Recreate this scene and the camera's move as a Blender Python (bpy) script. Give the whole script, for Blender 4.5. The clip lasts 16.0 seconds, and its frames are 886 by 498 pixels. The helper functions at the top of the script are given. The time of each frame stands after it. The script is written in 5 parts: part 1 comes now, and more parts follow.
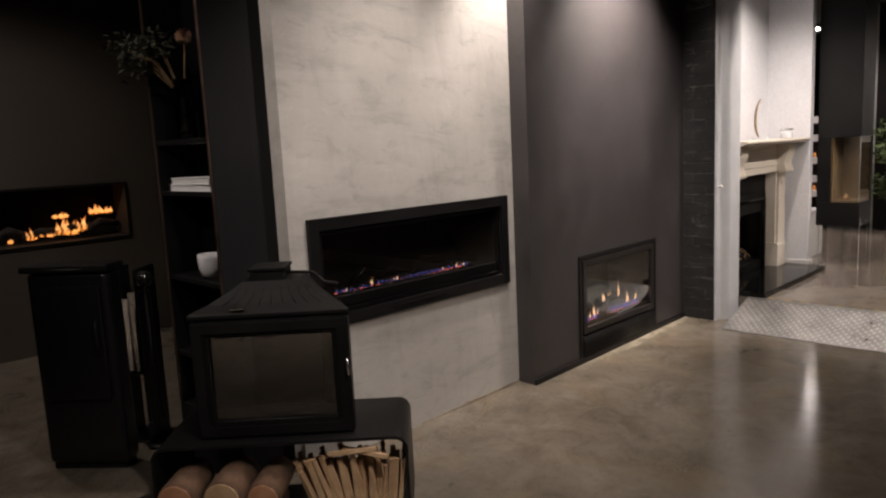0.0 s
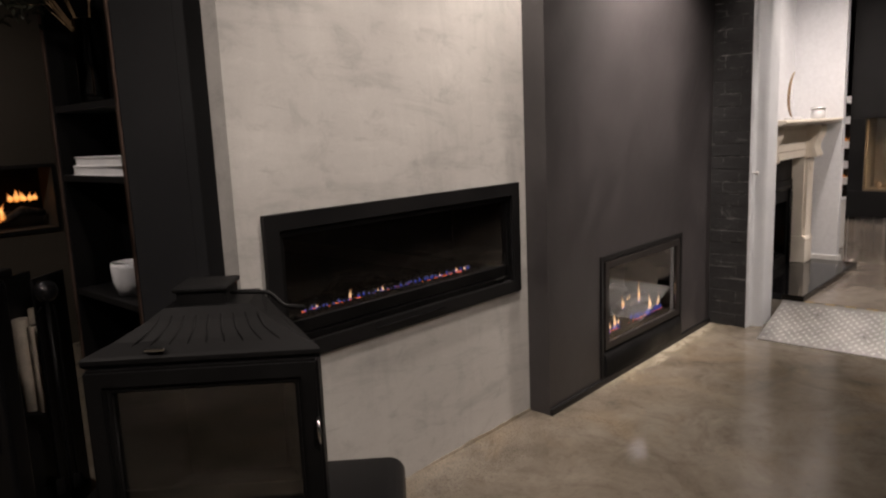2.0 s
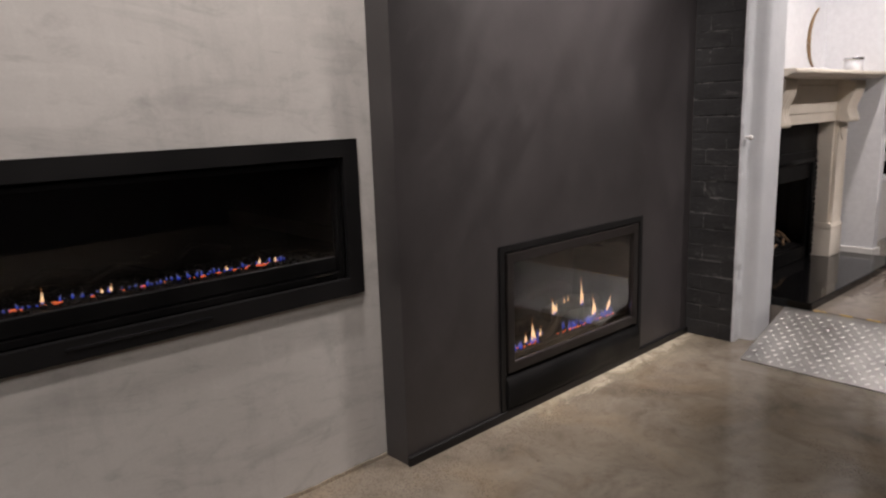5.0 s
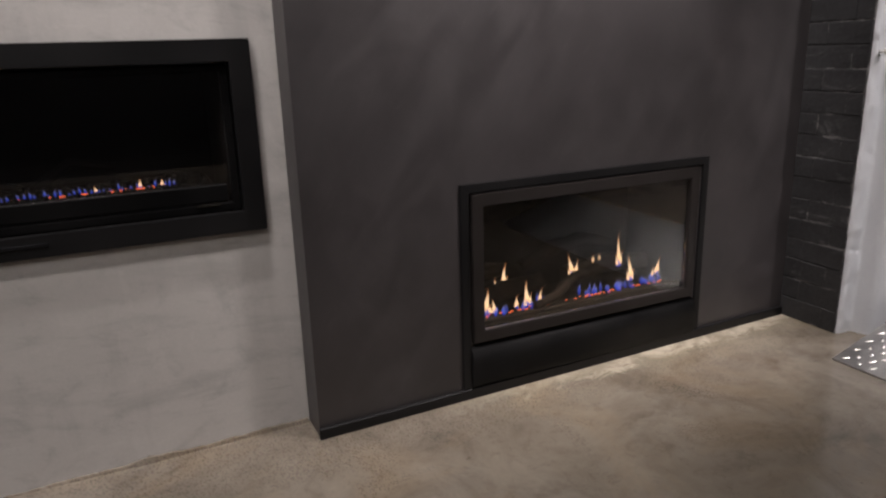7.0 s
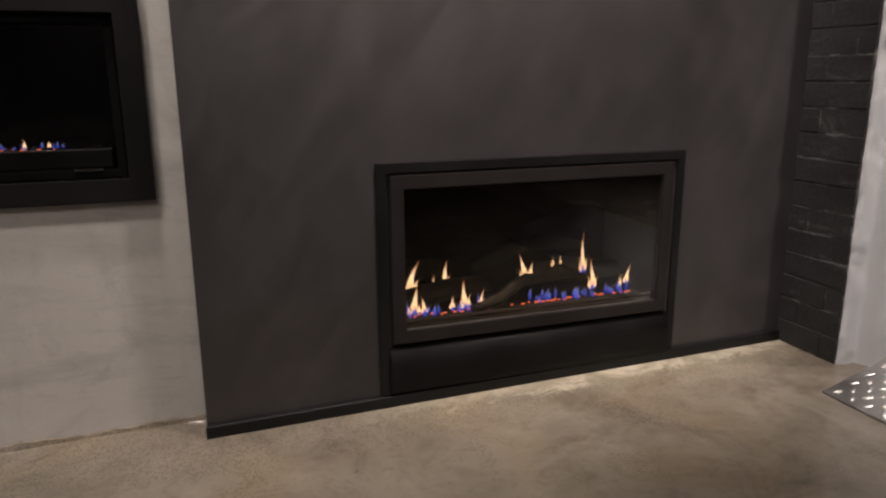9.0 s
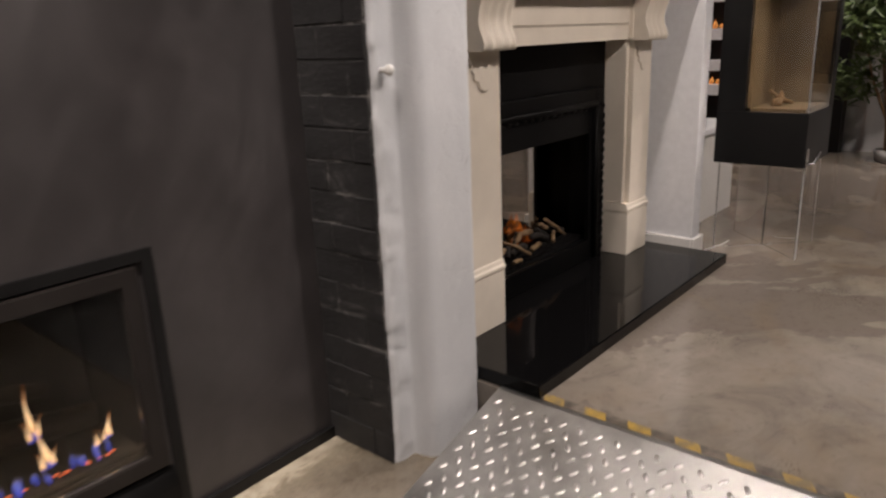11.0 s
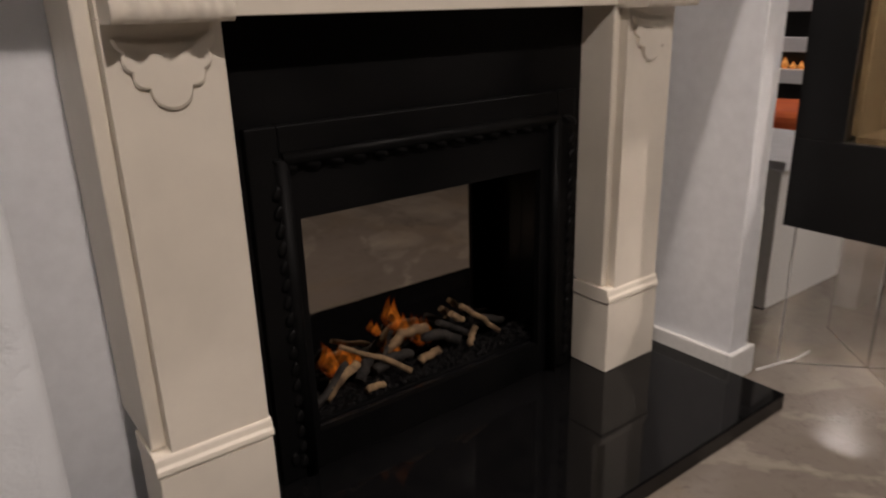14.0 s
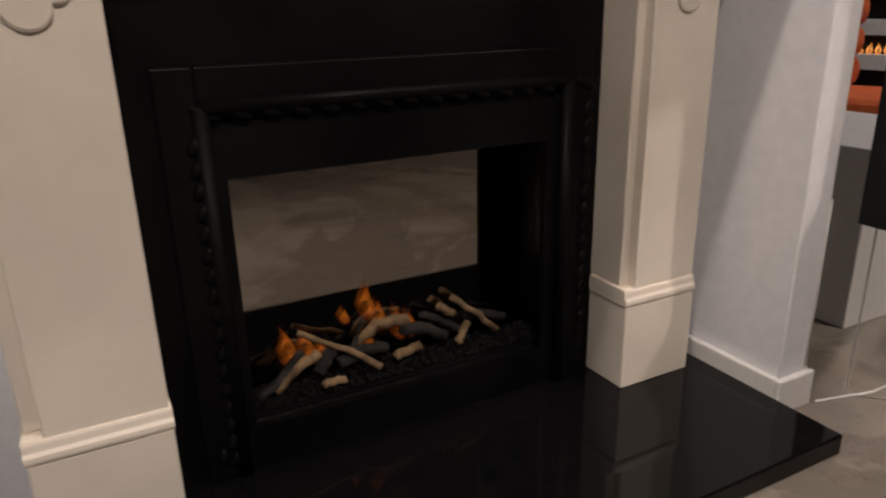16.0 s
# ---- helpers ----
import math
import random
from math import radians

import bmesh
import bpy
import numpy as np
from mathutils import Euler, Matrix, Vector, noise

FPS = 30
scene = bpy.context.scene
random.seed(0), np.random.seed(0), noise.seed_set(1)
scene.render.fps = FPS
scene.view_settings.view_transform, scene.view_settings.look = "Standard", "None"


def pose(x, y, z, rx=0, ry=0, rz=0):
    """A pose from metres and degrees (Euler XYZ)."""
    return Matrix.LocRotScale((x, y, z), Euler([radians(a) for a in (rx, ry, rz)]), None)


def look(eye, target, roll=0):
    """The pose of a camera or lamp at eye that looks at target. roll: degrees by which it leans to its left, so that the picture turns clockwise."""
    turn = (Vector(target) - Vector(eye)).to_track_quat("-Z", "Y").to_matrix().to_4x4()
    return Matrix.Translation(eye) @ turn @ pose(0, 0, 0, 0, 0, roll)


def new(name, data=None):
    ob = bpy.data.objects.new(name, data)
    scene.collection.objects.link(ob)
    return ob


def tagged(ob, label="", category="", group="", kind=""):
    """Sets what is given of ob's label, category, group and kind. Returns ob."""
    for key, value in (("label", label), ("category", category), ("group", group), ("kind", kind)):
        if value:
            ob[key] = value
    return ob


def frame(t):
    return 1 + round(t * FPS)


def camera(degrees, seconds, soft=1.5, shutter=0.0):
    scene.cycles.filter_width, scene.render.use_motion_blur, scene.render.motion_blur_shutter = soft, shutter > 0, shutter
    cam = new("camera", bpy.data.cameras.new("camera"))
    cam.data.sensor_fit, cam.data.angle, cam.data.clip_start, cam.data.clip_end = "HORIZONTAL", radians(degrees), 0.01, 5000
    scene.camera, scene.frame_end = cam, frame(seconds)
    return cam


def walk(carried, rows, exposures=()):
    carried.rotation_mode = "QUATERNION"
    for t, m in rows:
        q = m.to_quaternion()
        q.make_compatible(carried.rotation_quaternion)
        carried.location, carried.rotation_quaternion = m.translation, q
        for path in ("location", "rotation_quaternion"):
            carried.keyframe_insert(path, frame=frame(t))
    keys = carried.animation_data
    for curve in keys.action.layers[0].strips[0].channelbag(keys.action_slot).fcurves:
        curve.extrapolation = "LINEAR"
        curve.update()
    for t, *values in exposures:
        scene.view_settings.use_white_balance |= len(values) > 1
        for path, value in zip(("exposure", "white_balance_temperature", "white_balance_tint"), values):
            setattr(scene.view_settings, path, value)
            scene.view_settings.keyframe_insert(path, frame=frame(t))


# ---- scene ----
cam = camera(64.2, 16.0, 2.2, 0.5)
PATH = [
    (0, (-3.482, -2.717, 1.539), (-2.085, -1.314, 1.257), -2.8),
    (0.5, (-3.339, -2.577, 1.531), (-1.931, -1.183, 1.257), -2.7),
    (1, (-3.162, -2.431, 1.513), (-1.76, -1.031, 1.245), -2.3),
    (1.5, (-3.065, -2.264, 1.504), (-1.662, -0.878, 1.172), -1.6),
    (2, (-2.937, -2.008, 1.494), (-1.491, -0.665, 1.167), -2.4),
    (2.5, (-2.828, -1.907, 1.491), (-1.382, -0.576, 1.118), -3.0),
    (3, (-2.595, -1.871, 1.472), (-1.156, -0.555, 1.025), -3.1),
    (3.5, (-2.32, -1.879, 1.455), (-0.925, -0.493, 1.089), -2.2),
    (4, (-2.056, -1.864, 1.406), (-0.636, -0.511, 1.011), -2.3),
    (6.4, (-0.764, -2.049, 1.273), (0.178, -0.353, 0.786), -1.4),
    (6.5, (-0.704, -2.033, 1.308), (0.21, -0.334, 0.781), -1.3),
    (7, (-0.472, -1.998, 1.185), (0.336, -0.251, 0.64), -1.8),
    (7.5, (-0.246, -1.954, 1.099), (0.433, -0.151, 0.561), -1.9),
    (8, (-0.078, -1.943, 1.042), (0.549, -0.12, 0.509), -1.7),
    (8.5, (-0.011, -1.939, 1.015), (0.598, -0.102, 0.513), -0.7),
    (9, (0.036, -1.971, 1.006), (0.672, -0.136, 0.532), -0.3),
    (9.5, (0.102, -1.964, 1.042), (0.873, -0.183, 0.558), -0.4),
    (9.9, (0.167, -1.897, 1.073), (1.236, -0.275, 0.597), -2.1),
    (10, (0.208, -1.898, 1.063), (1.346, -0.318, 0.606), -2.8),
    (10.2, (0.325, -1.842, 1.093), (1.592, -0.369, 0.617), -2.6),
    (12.3, (1.559, -1.319, 1.233), (3.067, -0.147, 0.639), -2.6),
    (12.5, (1.658, -1.322, 1.22), (3.162, -0.13, 0.656), -3.7),
    (13, (1.927, -1.296, 1.209), (3.321, 0.014, 0.625), -1.2),
    (13.5, (2.126, -1.313, 1.203), (3.41, 0.081, 0.562), -0.1),
    (14, (2.294, -1.284, 1.163), (3.425, 0.234, 0.518), -1.6),
    (14.5, (2.443, -1.273, 1.092), (3.419, 0.363, 0.483), -1.2),
    (15, (2.531, -1.26, 1.059), (3.429, 0.411, 0.427), -1.7),
    (15.5, (2.59, -1.246, 1.048), (3.418, 0.46, 0.412), -1.9),
    (16, (2.639, -1.249, 1.052), (3.514, 0.427, 0.401), -1.2),
]
EXPOSURES = [(0.0, 0.0, 6620, 12), (2.8, 0.0, 6620, 12), (4.0, -0.05, 6450, 12), (6.5, 0.0, 6020, 12), (8.0, 0.0, 6120, 12), (9.0, 0.0, 6500, 12), (10.0, 0.0, 6700, 13), (12.5, -0.04, 6330, 11), (13.0, -0.07, 6380, 11), (13.5, -0.09, 6460, 11), (14.0, -0.17, 6590, 12), (15.0, -0.15, 6760, 13), (15.5, -0.13, 6700, 13), (16.0, -0.13, 6700, 13)]
walk(cam, [(t, look(e, a, r)) for t, e, a, r in PATH], EXPOSURES)

# ---- world and lamps ----
world = bpy.data.worlds.new("world")
scene.world = world
world.use_nodes = True
world.node_tree.nodes["Background"].inputs[0].default_value = (0.9, 0.85, 0.8, 1)
world.node_tree.nodes["Background"].inputs[1].default_value = 0.02


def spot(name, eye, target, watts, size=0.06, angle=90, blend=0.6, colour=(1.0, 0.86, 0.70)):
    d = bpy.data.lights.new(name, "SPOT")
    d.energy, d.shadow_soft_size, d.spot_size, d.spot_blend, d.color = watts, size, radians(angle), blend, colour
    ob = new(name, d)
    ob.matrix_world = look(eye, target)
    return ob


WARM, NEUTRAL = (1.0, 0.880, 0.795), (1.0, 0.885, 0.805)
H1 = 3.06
# Assumed ceiling lamps; places, aims and watts tuned to the rooms' brightness.
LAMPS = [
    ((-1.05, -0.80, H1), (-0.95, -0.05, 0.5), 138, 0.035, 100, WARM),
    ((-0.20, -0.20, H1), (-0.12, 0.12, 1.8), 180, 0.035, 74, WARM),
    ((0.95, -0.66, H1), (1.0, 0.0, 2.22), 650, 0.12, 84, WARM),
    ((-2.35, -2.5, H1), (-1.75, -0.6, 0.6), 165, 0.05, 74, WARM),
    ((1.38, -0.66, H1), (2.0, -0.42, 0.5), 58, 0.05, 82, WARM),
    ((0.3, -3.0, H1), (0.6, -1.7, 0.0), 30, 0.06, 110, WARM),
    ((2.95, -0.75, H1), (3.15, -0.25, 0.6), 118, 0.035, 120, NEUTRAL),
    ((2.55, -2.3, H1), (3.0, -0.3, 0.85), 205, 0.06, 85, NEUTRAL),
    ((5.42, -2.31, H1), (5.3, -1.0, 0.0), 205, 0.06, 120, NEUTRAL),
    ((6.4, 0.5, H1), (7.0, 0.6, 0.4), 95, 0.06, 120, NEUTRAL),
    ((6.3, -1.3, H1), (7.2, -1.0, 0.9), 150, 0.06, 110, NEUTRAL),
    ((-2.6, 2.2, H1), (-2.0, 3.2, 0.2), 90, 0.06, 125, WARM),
    # fill, added to brighten the concrete wall's side face
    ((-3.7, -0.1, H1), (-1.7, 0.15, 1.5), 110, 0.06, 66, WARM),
    # fill, added so the stove door's glass mirrors a lit floor
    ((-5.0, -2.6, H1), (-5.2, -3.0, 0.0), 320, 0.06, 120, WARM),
    # fill, added on the south wall for reflections in the linear fire's glass
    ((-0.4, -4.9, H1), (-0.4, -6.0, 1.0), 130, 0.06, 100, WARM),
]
spot("spotlight_lamp", (8.17, 0.895, 3.01), (2.5, -0.8, 0.2), 18, 0.05, 60, 0.6, NEUTRAL)
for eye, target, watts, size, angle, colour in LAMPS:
    spot("assumed_downlight_lamp", eye, target, watts, size, angle, 1.0, colour)


# ---- materials ----
def material(name, colour, rough=0.6, metal=0.0):
    m = bpy.data.materials.new(name)
    m.use_nodes = True
    nt = m.node_tree
    b = nt.nodes["Principled BSDF"]
    b.inputs["Base Color"].default_value = (*colour, 1)
    b.inputs["Roughness"].default_value = rough
    b.inputs["Metallic"].default_value = metal
    return m, nt, b


def noise_node(nt, scale, detail=5.0, stretch=None, rough=0.55, dist=0.0):
    co = nt.nodes.new("ShaderNodeTexCoord")
    n = nt.nodes.new("ShaderNodeTexNoise")
    n.inputs["Scale"].default_value = scale
    n.inputs["Detail"].default_value = detail
    n.inputs["Roughness"].default_value = rough
    n.inputs["Distortion"].default_value = dist
    if stretch:
        mp = nt.nodes.new("ShaderNodeMapping")
        mp.inputs["Scale"].default_value = stretch
        nt.links.new(co.outputs["Object"], mp.inputs[0])
        nt.links.new(mp.outputs[0], n.inputs["Vector"])
    else:
        nt.links.new(co.outputs["Object"], n.inputs["Vector"])
    return n.outputs["Fac"]


def ramp(nt, fac, stops):
    r = nt.nodes.new("ShaderNodeValToRGB")
    e = r.color_ramp.elements
    while len(e) < len(stops):
        e.new(0.5)
    for el, (p, c) in zip(e, stops):
        el.position = p
        el.color = (*c, 1) if len(c) == 3 else (c[0], c[0], c[0], 1)
    nt.links.new(fac, r.inputs[0])
    return r.outputs[0]


def mix(nt, fac, a, b, mode="MIX"):
    n = nt.nodes.new("ShaderNodeMix")
    n.data_type, n.blend_type = "RGBA", mode
    for sock, v in ((n.inputs[0], fac), (n.inputs[6], a), (n.inputs[7], b)):
        if isinstance(v, (int, float)):
            sock.default_value = v
        elif isinstance(v, tuple):
            sock.default_value = (*v, 1)
        else:
            nt.links.new(v, sock)
    return n.outputs[2]


def bump(nt, b, height, strength=0.3, distance=0.01):
    n = nt.nodes.new("ShaderNodeBump")
    n.inputs["Strength"].default_value = strength
    n.inputs["Distance"].default_value = distance
    nt.links.new(height, n.inputs["Height"])
    nt.links.new(n.outputs[0], b.inputs["Normal"])


def textured(name, c0, c1, scale=3.0, rough=(0.5, 0.7), fine=60.0, bumpy=0.15, dist=0.004, stretch=None, metal=0.0, detail=6.0, spread=(0.35, 0.65), gloss=0.5):
    m, nt, b = material(name, c0, rough[0], metal)
    b.inputs["Specular IOR Level"].default_value = gloss
    n1 = noise_node(nt, scale, detail, stretch)
    n2 = noise_node(nt, fine, 4.0, stretch)
    big = ramp(nt, n1, [(spread[0], c0), (spread[1], c1)])
    small = ramp(nt, n2, [(0.3, (0.86,)), (0.7, (1.0,))])
    nt.links.new(mix(nt, 0.6, big, small, "MULTIPLY"), b.inputs["Base Color"])
    nt.links.new(ramp(nt, n1, [(0.3, (rough[0],)), (0.7, (rough[1],))]), b.inputs["Roughness"])
    if bumpy:
        bump(nt, b, n2, bumpy, dist)
    return m


def turned_noise(nt, scale, detail, angle, stretch, rough=0.6, dist=0.0):
    """Noise in strokes that lean by an angle in the wall's plane."""
    co = nt.nodes.new("ShaderNodeTexCoord")
    turn = nt.nodes.new("ShaderNodeMapping")
    turn.inputs["Rotation"].default_value = (0.0, angle, 0.0)
    pull = nt.nodes.new("ShaderNodeMapping")
    pull.inputs["Scale"].default_value = stretch
    n = nt.nodes.new("ShaderNodeTexNoise")
    n.inputs["Scale"].default_value = scale
    n.inputs["Detail"].default_value = detail
    n.inputs["Roughness"].default_value = rough
    n.inputs["Distortion"].default_value = dist
    nt.links.new(co.outputs["Object"], turn.inputs[0])
    nt.links.new(turn.outputs[0], pull.inputs[0])
    nt.links.new(pull.outputs[0], n.inputs["Vector"])
    return n.outputs["Fac"]


def plaster_concrete():
    m, nt, b = material("microcement_grey", (0.5, 0.48, 0.45), 0.7)
    cloud = noise_node(nt, 0.9, 5.0, None, 0.55, 0.2)
    c = ramp(nt, cloud, [(0.3, (0.455, 0.440, 0.415)), (0.5, (0.50, 0.485, 0.460)), (0.7, (0.54, 0.525, 0.50))])
    # trowel passes, upright and lying
    upright = turned_noise(nt, 3.2, 7.0, 0.08, (1.9, 1.0, 0.40), 0.62, 0.3)
    lying = turned_noise(nt, 3.6, 8.0, -0.10, (0.45, 1.0, 1.9), 0.66, 0.4)
    c = mix(nt, 0.7, c, ramp(nt, upright, [(0.34, (0.84,)), (0.48, (0.99,)), (0.58, (1.0,)), (0.70, (1.10,))]), "MULTIPLY")
    c = mix(nt, 0.7, c, ramp(nt, lying, [(0.32, (0.72,)), (0.46, (0.97,)), (0.58, (1.0,)), (0.70, (1.12,))]), "MULTIPLY")
    blot = noise_node(nt, 8.5, 8.0, (0.8, 1, 1.1), 0.68, 0.5)
    c = mix(nt, 0.55, c, ramp(nt, blot, [(0.30, (0.62,)), (0.46, (0.96,)), (0.60, (1.02,)), (0.70, (1.16,))]), "MULTIPLY")
    # short dark trowel burns
    burn = turned_noise(nt, 10.0, 5.0, -0.15, (0.35, 1.0, 2.6), 0.6, 0.3)
    c = mix(nt, ramp(nt, burn, [(0.63, (0.0,)), (0.70, (0.30,))]), c, (0.27, 0.26, 0.245))
    fine = noise_node(nt, 110.0, 4.0)
    c = mix(nt, 0.25, c, ramp(nt, fine, [(0.3, (0.85,)), (0.7, (1.06,))]), "MULTIPLY")
    nt.links.new(c, b.inputs["Base Color"])
    nt.links.new(ramp(nt, blot, [(0.3, (0.55,)), (0.7, (0.8,))]), b.inputs["Roughness"])
    bump(nt, b, mix(nt, 0.4, blot, fine), 0.12, 0.006)
    return m


def plaster_black():
    m, nt, b = material("black_limewash", (0.03, 0.028, 0.027), 0.5)
    cloud = noise_node(nt, 0.9, 6.0, None, 0.6, 0.4)
    c = ramp(nt, cloud, [(0.3, (0.0205, 0.0180, 0.0190)), (0.7, (0.0440, 0.0387, 0.0402))])
    # brush strokes leaning to the right, crossed by fainter ones
    brush = turned_noise(nt, 5.0, 9.0, -0.55, (1.7, 1.0, 0.60), 0.74, 1.0)
    cross = turned_noise(nt, 3.4, 8.0, 0.50, (1.3, 1.0, 0.8), 0.7, 1.0)
    hair = turned_noise(nt, 13.0, 7.0, -0.65, (2.4, 1.0, 0.45), 0.72, 0.8)
    c = mix(nt, 0.75, c, ramp(nt, brush, [(0.30, (0.70,)), (0.50, (1.0,)), (0.72, (1.35,))]), "MULTIPLY")
    c = mix(nt, 0.55, c, ramp(nt, cross, [(0.30, (0.70,)), (0.50, (1.0,)), (0.72, (1.35,))]), "MULTIPLY")
    c = mix(nt, ramp(nt, hair, [(0.60, (0.0,)), (0.78, (0.30,))]), c, (0.085, 0.080, 0.078))
    nt.links.new(c, b.inputs["Base Color"])
    b.inputs["Specular IOR Level"].default_value = 0.85
    nt.links.new(ramp(nt, brush, [(0.3, (0.40,)), (0.7, (0.56,))]), b.inputs["Roughness"])
    bump(nt, b, mix(nt, 0.6, brush, hair), 0.045, 0.004)
    return m


def floor_concrete(name, lo, mid, hi, stain, vein_scale, rough, speck_scale, speck_at, stain_at, edge=False):
    m, nt, b = material(name, mid, 0.3)
    big = noise_node(nt, 0.9, 8.0, None, 0.6, 0.8)
    med = noise_node(nt, 3.4, 9.0, None, 0.68, 0.9)
    st = noise_node(nt, vein_scale, 6.0, (1, 1, 1), 0.6, 1.6)
    c = ramp(nt, big, [(0.3, lo), (0.5, mid), (0.72, hi)])
    c = mix(nt, 0.55, c, ramp(nt, med, [(0.32, (0.40,)), (0.48, (0.90,)), (0.66, (1.22,))]), "MULTIPLY")
    c = mix(nt, ramp(nt, st, [(stain_at[0], (0.0,)), (stain_at[1], (0.8,))]), c, stain)
    grain = noise_node(nt, 26.0, 8.0, None, 0.72, 0.6)
    c = mix(nt, 0.5, c, ramp(nt, grain, [(0.30, (0.55,)), (0.46, (0.98,)), (0.60, (1.0,)), (0.72, (1.22,))]), "MULTIPLY")
    pits = noise_node(nt, 11.0, 4.0, None, 0.6, 0.4)
    c = mix(nt, ramp(nt, pits, [(0.69, (0.0,)), (0.73, (0.45,))]), c, tuple(v * 0.35 for v in lo))
    warm = noise_node(nt, 2.0, 6.0, None, 0.6, 0.6)
    c = mix(nt, ramp(nt, warm, [(0.52, (0.0,)), (0.68, (0.30,))]), c, (0.23, 0.165, 0.095))
    co = nt.nodes.new("ShaderNodeTexCoord")
    vo = nt.nodes.new("ShaderNodeTexVoronoi")
    vo.inputs["Scale"].default_value = speck_scale
    nt.links.new(co.outputs["Object"], vo.inputs["Vector"])
    where = noise_node(nt, 2.2, 4.0, None, 0.6, 0.5)
    sep = nt.nodes.new("ShaderNodeSeparateXYZ")
    nt.links.new(co.outputs["Object"], sep.inputs[0])

    def calc(op, p, q):
        n = nt.nodes.new("ShaderNodeMath")
        n.operation = op
        for sock, v in zip(n.inputs, (p, q)):
            if isinstance(v, float):
                sock.default_value = v
            else:
                nt.links.new(v, sock)
        return n.outputs[0]

    spread = ramp(nt, where, [(speck_at[0], (0.0,)), (speck_at[1], (0.75,))])
    if edge:
        # bare aggregate along the wall
        wob = noise_node(nt, 5.0, 8.0, None, 0.7, 1.0)
        shore = calc("ADD", sep.outputs[1], calc("MULTIPLY", wob, 0.55))
        spread = calc("MAXIMUM", spread, ramp(nt, shore, [(0.0, (0.0,)), (0.14, (0.5,))]))
    grit = mix(nt, 0.6, (0.065, 0.055, 0.045), vo.outputs["Color"], "MULTIPLY")
    c = mix(nt, calc("MULTIPLY", ramp(nt, vo.outputs["Distance"], [(0.28, (1.0,)), (0.42, (0.0,))]), spread), c, grit)
    if edge:
        # cement left along the foot of the chimney breast: a broken strip and a faint wash
        along = nt.nodes.new("ShaderNodeMapRange")
        along.inputs[1].default_value, along.inputs[2].default_value = 0.35, 1.45
        nt.links.new(sep.outputs[0], along.inputs[0])
        wash = calc("MULTIPLY", ramp(nt, shore, [(0.02, (0.0,)), (0.20, (0.45,))]), along.outputs[0])
        c = mix(nt, wash, c, (0.27, 0.235, 0.17))
        rag = noise_node(nt, 13.0, 9.0, (0.6, 1, 1), 0.8, 1.4)
        patch = ramp(nt, noise_node(nt, 6.0, 6.0, None, 0.65, 0.8), [(0.40, (0.15,)), (0.58, (1.0,))])
        strip = ramp(nt, calc("ADD", sep.outputs[1], calc("MULTIPLY", rag, 0.36)), [(0.080, (0.0,)), (0.120, (0.95,))])
        c = mix(nt, calc("MULTIPLY", calc("MULTIPLY", strip, patch), along.outputs[0]), c, mix(nt, rag, (0.36, 0.31, 0.22), (0.50, 0.46, 0.38)))
    nt.links.new(c, b.inputs["Base Color"])
    nt.links.new(ramp(nt, med, [(0.3, (rough[0],)), (0.7, (rough[1],))]), b.inputs["Roughness"])
    bump(nt, b, med, 0.05, 0.01)
    return m


def glass(name, tint=(1, 1, 1), rough=0.0, ior=1.45):
    m, nt, b = material(name, tint, rough)
    b.inputs["Transmission Weight"].default_value = 1.0
    b.inputs["IOR"].default_value = ior
    return m


def flame_material(name, stops, strength, z0, z1, wisp=0.0):
    """Colour by height over the burner, thinning towards the tip."""
    m = bpy.data.materials.new(name)
    m.use_nodes = True
    nt = m.node_tree
    nt.nodes.clear()
    out = nt.nodes.new("ShaderNodeOutputMaterial")
    co = nt.nodes.new("ShaderNodeTexCoord")
    sep = nt.nodes.new("ShaderNodeSeparateXYZ")
    nt.links.new(co.outputs["Generated"], sep.inputs[0])
    em = nt.nodes.new("ShaderNodeEmission")
    em.inputs[1].default_value = strength
    nt.links.new(ramp(nt, sep.outputs[2], stops), em.inputs[0])
    tr = nt.nodes.new("ShaderNodeBsdfTransparent")
    mx = nt.nodes.new("ShaderNodeMixShader")
    veil = ramp(nt, sep.outputs[2], [(0.0, (z0,)), (0.35, (0.9,)), (1.0, (z1,))])
    if wisp:
        # ragged, see-through licks that thin out towards the sides
        side = ramp(nt, sep.outputs[0], [(0.05, (0.0,)), (0.5, (1.0,)), (0.95, (0.0,))])
        tear = ramp(nt, noise_node(nt, 40.0, 3.0, (1, 1, 0.7), 0.6, 0.6), [(0.30, (0.1,)), (0.55, (wisp,))])
        veil = mix(nt, 1.0, mix(nt, 1.0, veil, side, "MULTIPLY"), tear, "MULTIPLY")
    nt.links.new(veil, mx.inputs[0])
    nt.links.new(tr.outputs[0], mx.inputs[1])
    nt.links.new(em.outputs[0], mx.inputs[2])
    nt.links.new(mx.outputs[0], out.inputs[0])
    return m


M = {}
M["concrete"] = plaster_concrete()
M["breast"] = plaster_black()
M["floor1"] = floor_concrete("polished_brown_concrete", (0.118, 0.100, 0.078), (0.168, 0.144, 0.113), (0.23, 0.203, 0.168), (0.087, 0.070, 0.052), 1.3, (0.10, 0.24), 120.0, (0.56, 0.70), (0.56, 0.74), True)
M["floor2"] = floor_concrete("polished_grey_concrete", (0.17, 0.145, 0.12), (0.225, 0.195, 0.165), (0.27, 0.24, 0.205), (0.156, 0.132, 0.113), 0.45, (0.09, 0.19), 120.0, (0.58, 0.68), (0.545, 0.560))
m, nt, b = material("white_painted_render", (0.75, 0.75, 0.75), 0.6)
